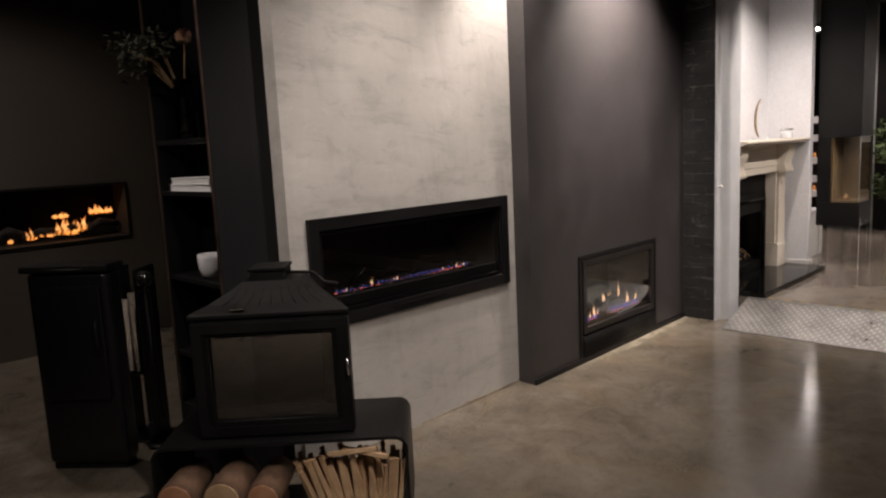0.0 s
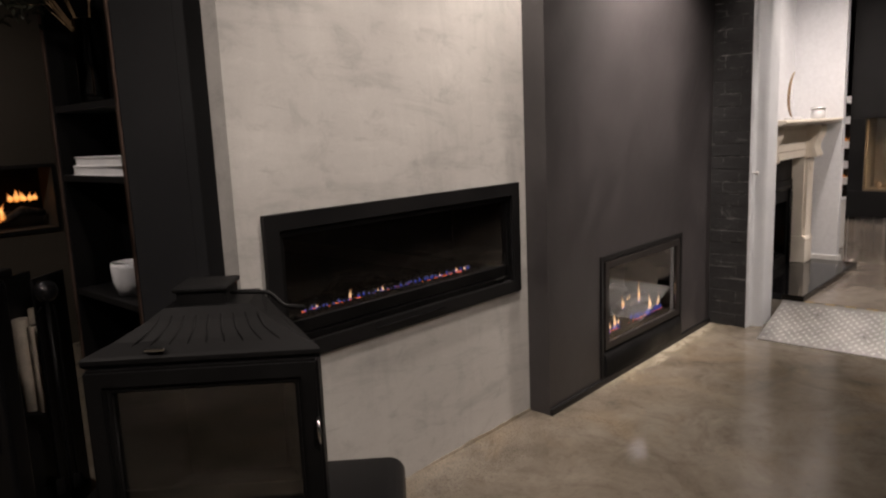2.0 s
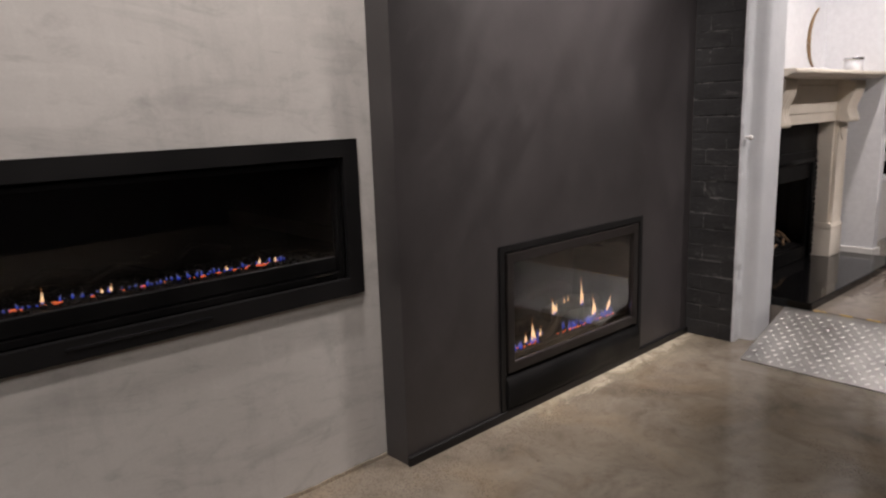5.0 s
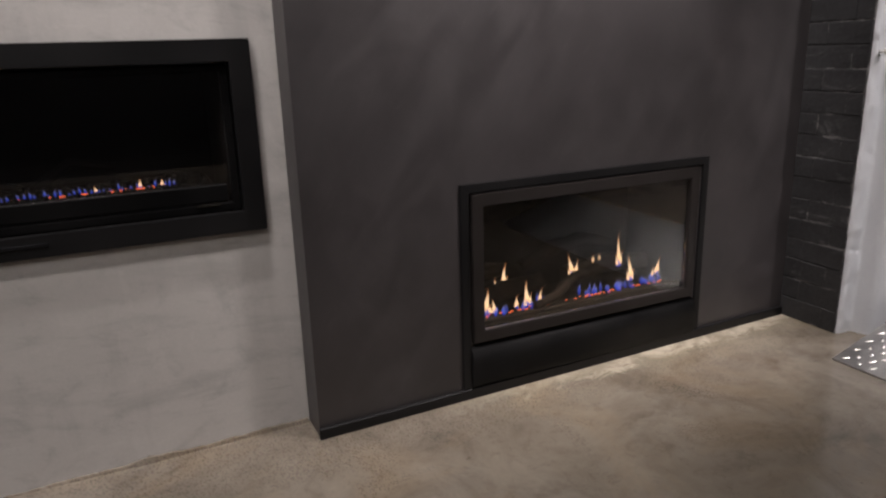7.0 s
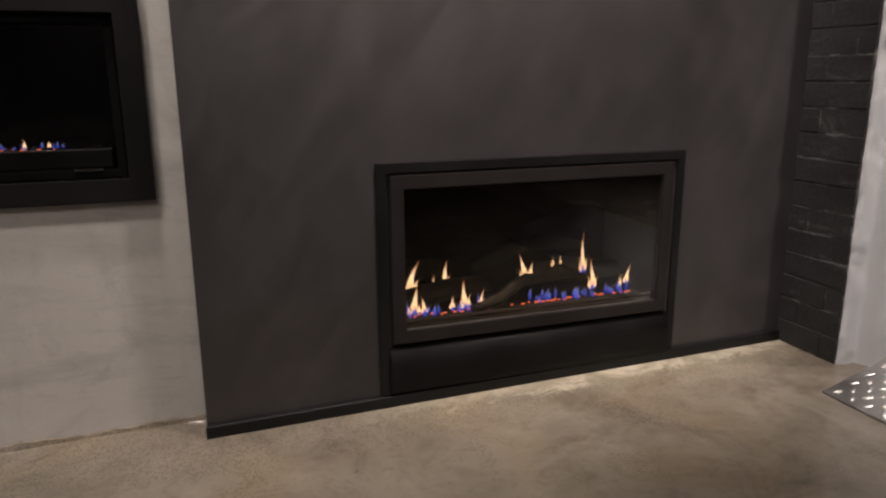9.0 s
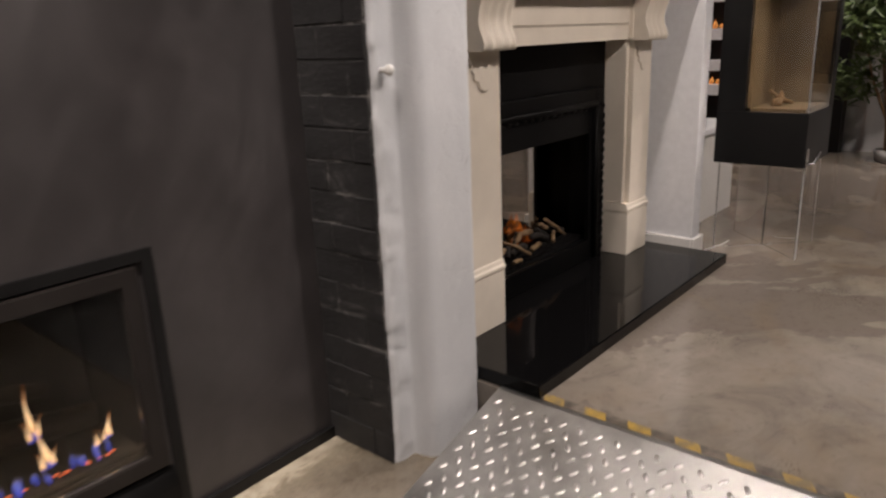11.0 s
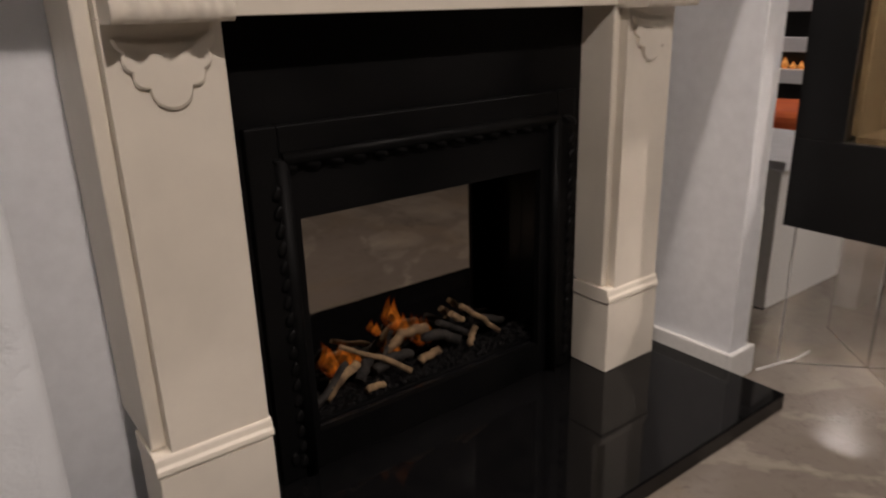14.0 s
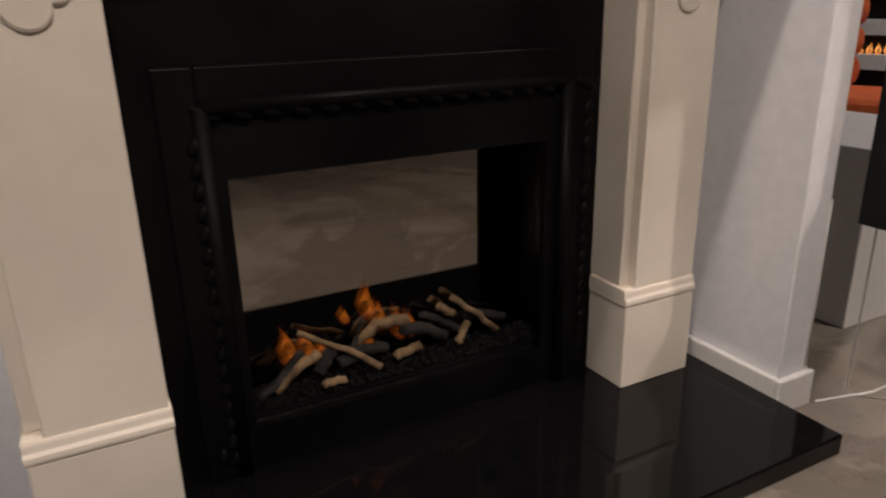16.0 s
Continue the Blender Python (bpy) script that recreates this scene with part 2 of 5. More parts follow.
n1, n2, n3 = noise_node(nt, 3.0, 5.0), noise_node(nt, 22.0, 6.0, None, 0.6, 0.5), noise_node(nt, 130.0, 3.0)
c = mix(nt, 0.5, ramp(nt, n1, [(0.3, (0.62, 0.64, 0.67)), (0.7, (0.73, 0.745, 0.77))]), ramp(nt, n2, [(0.22, (0.6,)), (0.34, (1.0,))]), "MULTIPLY")
nt.links.new(c, b.inputs["Base Color"])
bump(nt, b, mix(nt, 0.25, ramp(nt, n2, [(0.25, (0.0,)), (0.45, (0.6,)), (0.62, (0.7,)), (0.74, (1.0,))]), n3), 0.20, 0.012)
M["white"] = m
M["wallwhite"] = textured("white_wall_paint", (0.74, 0.75, 0.78), (0.79, 0.80, 0.83), 2.0, (0.5, 0.6), 30.0, 0.03, 0.002)
M["cream"] = textured("cream_painted_wood", (0.77, 0.70, 0.60), (0.82, 0.75, 0.65), 3.0, (0.40, 0.50), 9.0, 0.04, 0.002)
M["trim"] = textured("white_trim_paint", (0.76, 0.75, 0.73), (0.80, 0.79, 0.77), 5.0, (0.35, 0.45), 80.0, 0.04, 0.002)
M["steel"] = textured("black_powder_coat", (0.007, 0.007, 0.0075), (0.011, 0.0107, 0.011), 3.0, (0.38, 0.48), 300.0, 0.05, 0.001, gloss=0.26)
M["doorframe"] = textured("bronze_black_door_frame", (0.015, 0.0128, 0.012), (0.021, 0.018, 0.017), 5.0, (0.36, 0.46), 200.0, 0.05, 0.001, gloss=0.35)
M["gloss"] = textured("black_enamel", (0.008, 0.008, 0.009), (0.012, 0.012, 0.013), 2.0, (0.16, 0.24), 150.0, 0.03, 0.001)
M["cast"] = textured("matt_cast_iron", (0.0045, 0.0045, 0.0048), (0.0085, 0.0083, 0.0085), 6.0, (0.5, 0.65), 180.0, 0.25, 0.002, gloss=0.18)
M["ink"] = textured("matt_black_insert", (0.003, 0.003, 0.0032), (0.0055, 0.0053, 0.0055), 5.0, (0.42, 0.55), 160.0, 0.15, 0.002, gloss=0.10)
M["firebox"] = textured("sooted_firebox", (0.004, 0.004, 0.004), (0.010, 0.0080, 0.0065), 5.0, (0.7, 0.85), 80.0, 0.3, 0.004, gloss=0.12)
M["granite"] = textured("polished_black_granite", (0.003, 0.003, 0.0034), (0.005, 0.0048, 0.005), 30.0, (0.05, 0.08), 200.0, 0.0, gloss=0.24)
M["charcoal"] = textured("charcoal_wall_paint", (0.010, 0.0103, 0.0115), (0.015, 0.0153, 0.0165), 1.5, (0.55, 0.7), 60.0, 0.08, 0.003, gloss=0.15)
M["brown"] = textured("dark_bronze_wall_paint", (0.045, 0.038, 0.03), (0.07, 0.058, 0.045), 0.9, (0.5, 0.7), 40.0, 0.1, 0.004)
M["copper"] = textured("dark_copper_edge", (0.20, 0.13, 0.10), (0.28, 0.19, 0.15), 8.0, (0.35, 0.5), 90.0, 0.05, 0.001, metal=1.0)
M["alu"] = textured("worn_aluminium", (0.33, 0.325, 0.315), (0.45, 0.445, 0.43), 7.0, (0.34, 0.48), 120.0, 0.12, 0.001, metal=1.0)
# ramp metal again, smoother and lightened: the bars' glints put into the colour
M["tread"] = textured("lightened_aluminium_bar", (0.50, 0.495, 0.485), (0.64, 0.63, 0.62), 7.0, (0.26, 0.38), 150.0, 0.05, 0.001, metal=1.0)
M["chrome"] = textured("brushed_chrome", (0.6, 0.6, 0.6), (0.7, 0.7, 0.7), 9.0, (0.18, 0.25), 120.0, 0.0, metal=1.0)
M["glass"] = glass("clear_glass")
M["tint"] = glass("coated_fire_glass", (0.75, 0.74, 0.73), 0.0, 1.75)
M["doorglass"] = glass("coated_stove_glass", (0.75, 0.74, 0.73), 0.0, 2.2)
M["amber"] = glass("heat_tinted_glass", (0.70, 0.63, 0.52))
M["acrylic"] = glass("clear_acrylic")
M["frost"] = textured("sawn_acrylic_edge", (0.45, 0.45, 0.45), (0.55, 0.55, 0.55), 20.0, (0.3, 0.4), 90.0, 0.05, 0.001)
M["paper"] = textured("white_paper", (0.72, 0.72, 0.74), (0.8, 0.8, 0.8), 8.0, (0.6, 0.7), 200.0, 0.05, 0.001)
M["ceramic"] = textured("white_glazed_ceramic", (0.62, 0.63, 0.66), (0.74, 0.74, 0.76), 6.0, (0.25, 0.4), 90.0, 0.05, 0.001)
M["ceiling"] = textured("dark_ceiling_paint", (0.05, 0.05, 0.05), (0.07, 0.07, 0.07), 1.0, (0.8, 0.9), 40.0, 0.1)
M["grey"] = textured("grey_render", (0.42, 0.42, 0.42), (0.52, 0.52, 0.52), 2.0, (0.6, 0.8), 50.0, 0.15, 0.004)
M["yellow"] = textured("worn_yellow_tape", (0.42, 0.27, 0.05), (0.20, 0.155, 0.085), 22.0, (0.5, 0.7), 90.0, 0.1, 0.001)
M["tape_black"] = textured("worn_black_tape", (0.06, 0.05, 0.04), (0.19, 0.16, 0.13), 22.0, (0.5, 0.7), 90.0, 0.1, 0.001)
M["bark"] = textured("log_bark", (0.075, 0.042, 0.026), (0.18, 0.105, 0.065), 14.0, (0.8, 0.95), 60.0, 0.8, 0.008)
M["cutwood"] = textured("cut_wood", (0.46, 0.30, 0.17), (0.62, 0.44, 0.27), 10.0, (0.6, 0.8), 90.0, 0.3, 0.003, stretch=(1, 1, 1))
M["redwood"] = textured("red_log_end", (0.42, 0.20, 0.11), (0.55, 0.31, 0.18), 12.0, (0.6, 0.8), 90.0, 0.3, 0.003)
M["palewood"] = textured("pale_birch", (0.44, 0.38, 0.31), (0.60, 0.53, 0.44), 12.0, (0.6, 0.8), 70.0, 0.3, 0.003)
M["char"] = textured("charred_log", (0.012, 0.011, 0.011), (0.05, 0.044, 0.040), 24.0, (0.7, 0.9), 110.0, 0.8, 0.006, gloss=0.12)
M["palelog"] = textured("pale_fake_log", (0.085, 0.048, 0.024), (0.33, 0.215, 0.115), 26.0, (0.7, 0.85), 90.0, 0.5, 0.004)
M["gaslog"] = textured("ceramic_gas_log", (0.004, 0.003, 0.002), (0.024, 0.016, 0.010), 18.0, (0.75, 0.9), 90.0, 0.8, 0.006, gloss=0.12)
M["coal"] = textured("dark_ember_gravel", (0.004, 0.004, 0.0045), (0.014, 0.013, 0.013), 60.0, (0.5, 0.7), 120.0, 0.8, 0.006, gloss=0.08)
M["leaf"] = textured("green_leaf", (0.05, 0.08, 0.025), (0.11, 0.16, 0.05), 9.0, (0.4, 0.55), 40.0, 0.1, 0.002)
M["darkleaf"] = textured("dried_dark_leaf", (0.012, 0.014, 0.007), (0.026, 0.028, 0.013), 9.0, (0.6, 0.75), 40.0, 0.1, 0.002)
M["stem"] = textured("brown_stem", (0.16, 0.10, 0.05), (0.28, 0.18, 0.09), 12.0, (0.6, 0.8), 60.0, 0.3, 0.002)
M["vermiculite"] = textured("tan_firebrick_lining", (0.11, 0.083, 0.050), (0.165, 0.126, 0.078), 4.0, (0.7, 0.85), 60.0, 0.2, 0.003)
M["orange"] = textured("burnt_orange_fabric", (0.42, 0.07, 0.015), (0.55, 0.12, 0.03), 10.0, (0.8, 0.9), 150.0, 0.3, 0.003)
M["wax"] = textured("cream_wax", (0.78, 0.72, 0.62), (0.84, 0.79, 0.70), 6.0, (0.4, 0.5), 80.0, 0.05, 0.001)
M["dryflower"] = textured("dried_flower_head", (0.22, 0.12, 0.08), (0.32, 0.19, 0.13), 8.0, (0.5, 0.7), 60.0, 0.1, 0.002)

# painted brick with scuffs along the joints, laid out over the whole flank
def placed_noise(nt, scale, detail, stretch, rough=0.6, dist=0.0):
    geo = nt.nodes.new("ShaderNodeNewGeometry")
    mp = nt.nodes.new("ShaderNodeMapping")
    mp.inputs["Scale"].default_value = stretch
    n = nt.nodes.new("ShaderNodeTexNoise")
    n.inputs["Scale"].default_value = scale
    n.inputs["Detail"].default_value = detail
    n.inputs["Roughness"].default_value = rough
    n.inputs["Distortion"].default_value = dist
    nt.links.new(geo.outputs["Position"], mp.inputs[0])
    nt.links.new(mp.outputs[0], n.inputs["Vector"])
    return n.outputs["Fac"]


def painted_brick(name, base, scuff, at, amount, rough):
    m, nt, b = material(name, base, rough)
    fine = placed_noise(nt, 60.0, 6.0, (1, 1, 1), 0.65)
    pale = placed_noise(nt, 5.5, 9.0, (1, 1.0, 2.6), 0.74, 0.8)
    tone = placed_noise(nt, 9.0, 3.0, (1, 0.6, 1.0))
    c = ramp(nt, tone, [(0.3, tuple(v * 0.7 for v in base)), (0.7, tuple(v * 1.5 for v in base))])
    c = mix(nt, 0.5, c, ramp(nt, fine, [(0.3, (0.6,)), (0.7, (1.3,))]), "MULTIPLY")
    nt.links.new(mix(nt, ramp(nt, pale, [(at, (0.0,)), (at + 0.11, (amount,))]), c, scuff), b.inputs["Base Color"])
    bump(nt, b, fine, 0.6, 0.006)
    return m


M["brick"] = painted_brick("black_painted_brick", (0.021, 0.021, 0.022), (0.16, 0.155, 0.15), 0.58, 0.50, 0.55)
M["mortar"] = painted_brick("black_painted_mortar", (0.020, 0.020, 0.020), (0.26, 0.25, 0.24), 0.52, 0.75, 0.7)

# half-silvered screen of the electric fire
m, nt, b = material("smoked_mirror", (0.40, 0.375, 0.35), 0.06, 1.0)
nt.links.new(ramp(nt, noise_node(nt, 3.0, 4.0), [(0.3, (0.02,)), (0.7, (0.05,))]), b.inputs["Roughness"])
M["screen"] = m

FLAME = flame_material("gas_flame", [(0.0, (0.05, 0.07, 0.6)), (0.10, (0.20, 0.18, 0.6)), (0.22, (1.0, 0.55, 0.24)), (0.6, (1.0, 0.66, 0.36)), (1.0, (1.0, 0.30, 0.06))], 2.0, 0.10, 0.15)
BLUE = flame_material("blue_gas_flame", [(0.0, (0.03, 0.06, 0.8)), (0.5, (0.14, 0.20, 0.85)), (1.0, (0.65, 0.55, 0.80))], 0.95, 0.5, 0.03, 0.9)
EMBER = flame_material("ember_glow", [(0.0, (1.0, 0.10, 0.03)), (1.0, (1.0, 0.22, 0.07))], 1.1, 0.9, 0.9)
ORANGE = flame_material("orange_flame", [(0.0, (1.0, 0.16, 0.015)), (0.45, (1.0, 0.27, 0.03)), (1.0, (0.9, 0.14, 0.01))], 0.55, 0.0, 0.0, 0.62)
FAR = flame_material("wood_flame", [(0.0, (1.0, 0.30, 0.05)), (0.5, (1.0, 0.42, 0.12)), (1.0, (1.0, 0.22, 0.03))], 2.1, 0.5, 0.06, 0.95)
LED = flame_material("lamp_disc", [(0.0, (1.0, 0.93, 0.82)), (1.0, (1.0, 0.93, 0.82))], 25.0, 1.0, 1.0)


# ---- mesh helpers ----
def add_box(bm, lo, hi, bev=0.0, seg=2, m=None):
    vs = [bm.verts.new((x, y, z)) for x in (lo[0], hi[0]) for y in (lo[1], hi[1]) for z in (lo[2], hi[2])]
    fs = [bm.faces.new([vs[i] for i in q]) for q in ((0, 1, 3, 2), (4, 6, 7, 5), (0, 4, 5, 1), (2, 3, 7, 6), (0, 2, 6, 4), (1, 5, 7, 3))]
    if m is not None:
        bmesh.ops.transform(bm, matrix=m, verts=vs)
    if bev:
        es = list({e for f in fs for e in f.edges})
        bmesh.ops.bevel(bm, geom=es, offset=bev, segments=seg, profile=0.5, affect="EDGES")
    return vs


def box(lo, hi, bev=0.0, seg=2):
    bm = bmesh.new()
    add_box(bm, lo, hi, bev, seg)
    return bm


def boxes(*items, bev=0.0):
    bm = bmesh.new()
    for lo, hi in items:
        add_box(bm, lo, hi, bev)
    return bm


def prism(profile, axis, a, b2, bev=0.0):
    """A closed profile drawn out along an axis from a to b2; the profile gives the other two axes in order."""
    bm = bmesh.new()
    order = {"x": lambda u, v, w: (w, u, v), "y": lambda u, v, w: (u, w, v), "z": lambda u, v, w: (u, v, w)}[axis]
    ends = [[bm.verts.new(order(u, v, w)) for u, v in profile] for w in (a, b2)]
    n = len(profile)
    for i in range(n):
        bm.faces.new((ends[0][i], ends[0][(i + 1) % n], ends[1][(i + 1) % n], ends[1][i]))
    bm.faces.new(ends[0][::-1])
    bm.faces.new(ends[1])
    bmesh.ops.recalc_face_normals(bm, faces=bm.faces)
    if bev:
        bmesh.ops.bevel(bm, geom=[e for e in bm.edges if e.is_manifold and e.calc_face_angle(0) > 0.6], offset=bev, segments=2, affect="EDGES")
    return bm


def add_tube(bm, pts, radii, n=10, cap=True, wobble=0.0, seed=0):
    rng = random.Random(seed)
    pts = [Vector(p) for p in pts]
    if isinstance(radii, (int, float)):
        radii = [radii] * len(pts)
    rings = []
    for i, p in enumerate(pts):
        d = (pts[min(i + 1, len(pts) - 1)] - pts[max(i - 1, 0)]).normalized()
        u = d.cross(Vector((0.31, 0.17, 0.93))).normalized()
        v = d.cross(u)
        rings.append([bm.verts.new(p + (u * math.cos(2 * math.pi * k / n) + v * math.sin(2 * math.pi * k / n)) * radii[i] * (1 + wobble * rng.uniform(-1, 1))) for k in range(n)])
    fs = []
    for r0, r1 in zip(rings, rings[1:]):
        for k in range(n):
            fs.append(bm.faces.new((r0[k], r0[(k + 1) % n], r1[(k + 1) % n], r1[k])))
    for f in fs:
        f.smooth = True
    if cap:
        bm.faces.new(rings[0][::-1])
        bm.faces.new(rings[-1])


def tube(pts, radii, n=10, wobble=0.0, seed=0):
    bm = bmesh.new()
    add_tube(bm, pts, radii, n, True, wobble, seed)
    return bm


def lathe(profile, n=28):
    bm = bmesh.new()
    rings = [[bm.verts.new((r * math.cos(2 * math.pi * k / n), r * math.sin(2 * math.pi * k / n), z)) for k in range(n)] for r, z in profile]
    for r0, r1 in zip(rings, rings[1:]):
        for k in range(n):
            bm.faces.new((r0[k], r0[(k + 1) % n], r1[(k + 1) % n], r1[k])).smooth = True
    bm.faces.new(rings[0][::-1])
    bm.faces.new(rings[-1])
    return bm


def frame_ring(lo, hi, w, y0, y1, bev=0.002):
    """A mitred rectangular frame in the xz plane: outer lo and hi (x, z), border w, from y0 (front) to y1."""
    (x0, z0), (x1, z1) = lo, hi
    bm = bmesh.new()
    loops = []
    for d, y in ((0, y0), (0, y1), (w, y1), (w, y0)):
        loops.append([bm.verts.new(p) for p in ((x0 + d, y, z0 + d), (x1 - d, y, z0 + d), (x1 - d, y, z1 - d), (x0 + d, y, z1 - d))])
    for a in range(4):
        for k in range(4):
            bm.faces.new((loops[a][k], loops[a][(k + 1) % 4], loops[(a + 1) % 4][(k + 1) % 4], loops[(a + 1) % 4][k]))
    bmesh.ops.recalc_face_normals(bm, faces=bm.faces)
    if bev:
        bmesh.ops.bevel(bm, geom=[e for e in bm.edges if e.calc_face_angle(0) > 0.6], offset=bev, segments=2, affect="EDGES")
    return bm


def part(name, bm, mat, parent=None, label="", m=None):
    me = bpy.data.meshes.new(name)
    bm.normal_update()
    bm.to_mesh(me)
    bm.free()
    me.materials.append(mat)
    ob = new(name, me)
    if m is not None:
        ob.matrix_world = m
    if parent is not None:
        ob.parent = parent
    if label:
        tagged(ob, label)
    return ob


def thing(name, label, category, m=None, group="", kind=""):
    ob = new(name)
    ob.empty_display_size = 0.05
    if m is not None:
        ob.matrix_world = m
    return tagged(ob, label, category, group, kind)


def structure(name, bm, mat, label, category):
    return tagged(part(name, bm, mat), label, category, kind="structure")


def holed(x0, x1, z0, z1, hx0, hx1, hz0, hz1, y0, y1):
    """A slab from y0 to y1 with one rectangular hole."""
    bm = bmesh.new()
    for lo, hi in (((x0, z0), (hx0, z1)), ((hx1, z0), (x1, z1)), ((hx0, z0), (hx1, hz0)), ((hx0, hz1), (hx1, z1))):
        add_box(bm, (lo[0], y0, lo[1]), (hi[0], y1, hi[1]))
    bmesh.ops.remove_doubles(bm, verts=bm.verts, dist=1e-5)
    return bm


def tongue(h, w, lean=0.0, seed=0, n=8):
    """One flame: a tear-shaped lick, widest low down, thin and bent at the top."""
    rng = random.Random(seed)
    ph = rng.uniform(0, 6.28)
    pts, rad = [], []
    for i in range(12):
        s = i / 11
        pts.append((lean * h * 0.55 * s * s + 0.045 * h * math.sin(ph + 5 * s) * s, 0.03 * h * math.cos(ph + 4 * s) * s, h * s))
        rad.append(max(0.0006, w * 0.5 * ((0.45 + 0.55 * s / 0.25) if s < 0.25 else ((1 - s) / 0.75) ** 1.35)))
    return tube(pts, rad, n)


# ---- the large structure ----
Z2 = 0.19          # floor of the second room
TOP = 3.1
XS = 2.36          # step line

SLOPE = 0.0165     # the old floor rises towards the step
bm = bmesh.new()
rows = [[bm.verts.new((x, y, z)) for x, z in ((-7.0, -0.008), (-0.5, -0.008), (XS, SLOPE * XS), (XS, -0.3), (-7.0, -0.3))] for y in (-6.0, 3.75)]
for k in range(5):
    bm.faces.new((rows[0][k], rows[0][(k + 1) % 5], rows[1][(k + 1) % 5], rows[1][k]))
bm.faces.new(rows[0])
bm.faces.new(rows[1][::-1])
bmesh.ops.recalc_face_normals(bm, faces=bm.faces)
structure("floor", bm, M["floor1"], "polished brown concrete floor with stains and exposed aggregate", "floor")
structure("floor_upper", box((XS, -6.0, -0.2), (10.0, 3.0, Z2)), M["floor2"], "polished grey concrete floor with dark veins, one step up", "floor")
structure("ceiling", box((-7.0, -6.0, TOP), (10.0, 4.4, TOP + 0.2)), M["ceiling"], "dark painted ceiling of the showroom", "ceiling")
structure("wall_south", box((-7.0, -6.2, 0.0), (10.0, -6.0, TOP)), M["charcoal"], "charcoal painted wall behind the visitor", "wall")
structure("wall_west", box((-7.2, -6.0, -0.2), (-7.0, 3.75, TOP)), M["charcoal"], "charcoal painted side wall", "wall")
structure("wall_east", box((10.0, -6.0, 0.0), (10.2, 4.4, TOP)), M["charcoal"], "dark far wall of the second room", "wall")
structure("wall_far", holed(-7.0, -0.3, -0.2, TOP, -2.9, -1.01, 0.91, 1.36, 3.75, 4.05), M["brown"], "dark bronze painted wall with a long fire opening", "wall")

# concrete slab wall with the opening of the linear fire
CL, CY = -1.668, 0.128
structure("wall_concrete", holed(CL, -0.001, -0.05, TOP, -1.53, -0.120, 0.70, 1.19, CY, 0.299), M["concrete"], "grey trowelled microcement wall", "wall")
structure("wall_core", holed(CL + 0.004, -0.001, -0.05, TOP, -1.53, -0.120, 0.70, 1.19, 0.2995, 0.7), M["charcoal"], "dark core of the concrete faced wall", "wall")
# black chimney breast with the opening of the gas fire
structure("wall_breast", holed(0.0, 2.068, -0.05, TOP, 0.555, 1.535, 0.10, 0.745, 0.0, 0.7), M["breast"], "black brushed limewash chimney breast", "wall")
bm = bmesh.new()
add_box(bm, (-0.004, -0.016, -0.002), (2.060, -0.001, 0.036), 0.003)
bmesh.ops.transform(bm, matrix=Matrix(((1, 0, 0, 0), (0, 1, 0, 0), (SLOPE, 0, 1, 0), (0, 0, 0, 1))), verts=bm.verts)
structure("skirting", bm, M["steel"], "thin black metal skirting along the chimney breast", "skirting")

# dividing wall: rendered end, brick flank
JY0, JY1 = -0.276, -0.345
bm = bmesh.new()
JAMB = [(2.070, 0.3, 0.0), (2.063, -0.240, 0.2), (2.064, -0.258, 0.9), (2.069, JY0 + 0.006, 1.0), (2.076, JY0 + 0.001, 1.0), (2.085, JY0, 0.9), (2.094, JY0, 0.8), (2.103, JY0, 0.8), (2.112, JY0, 0.7), (2.121, JY0, 0.6), (2.129, JY0 - 0.002, 0.4),
        (2.133, JY0 - 0.010, 0.12), (2.138, JY0 - 0.034, 0.08), (2.143, JY1 + 0.020, 0.06), (2.150, JY1 + 0.008, 0.06), (2.160, JY1 + 0.001, 0.06), (2.175, JY1 - 0.001, 0.06), (2.20, JY1, 0.10), (2.225, JY1, 0.14), (2.25, JY1, 0.18), (2.27, JY1, 0.22), (2.285, JY1, 0.24), (2.30, JY1, 0.24), (2.315, JY1, 0.24), (2.33, JY1, 0.22), (2.348, JY1, 0.15), (2.362, JY1 + 0.012, 0.15), (2.366, 0.3, 0.0)]
loops = []
for i in range(int(TOP / 0.014) + 1):
    z = min(TOP, i * 0.014)
    ring = []
    for x, y, rough in JAMB:
        lump = 0.0065 * noise.noise((x * 16, z * 11, 3.1)) + 0.0035 * noise.noise((x * 60, z * 34, 8.7)) + 0.0022 * noise.noise((x * 150, z * 95, 1.3))
        lump += 0.022 * max(0.0, noise.noise((x * 24, z * 33, 4.4)) - 0.40) + (0.05 * max(0.0, noise.noise((x * 40, z * 52, 6.2)) - 0.46) if x > 2.2 else 0.0)
        edge = 0.0075 * noise.noise((0.7, z * 14, 5.5)) + 0.0060 * noise.noise((2.2, z * 55, 9.1))
        ring.append(bm.verts.new((x + (edge * rough if x < 2.08 else 0.0) + 0.2 * lump * rough, y - lump * rough, z)))
    loops.append(ring)
for l0, l1 in zip(loops, loops[1:]):
    for k in range(len(l0) - 1):
        bm.faces.new((l0[k], l0[k + 1], l1[k + 1], l1[k])).smooth = True
    bm.faces.new((l0[-1], l0[0], l1[0], l1[-1]))
bmesh.ops.recalc_face_normals(bm, faces=bm.faces)
structure("wall_jamb", bm, M["white"], "rough white painted rendered wall end", "wall")
structure("wall_divide", box((2.07, 0.3, 0.0), (2.366, 3.0, TOP)), M["charcoal"], "dividing wall between the rooms", "wall")
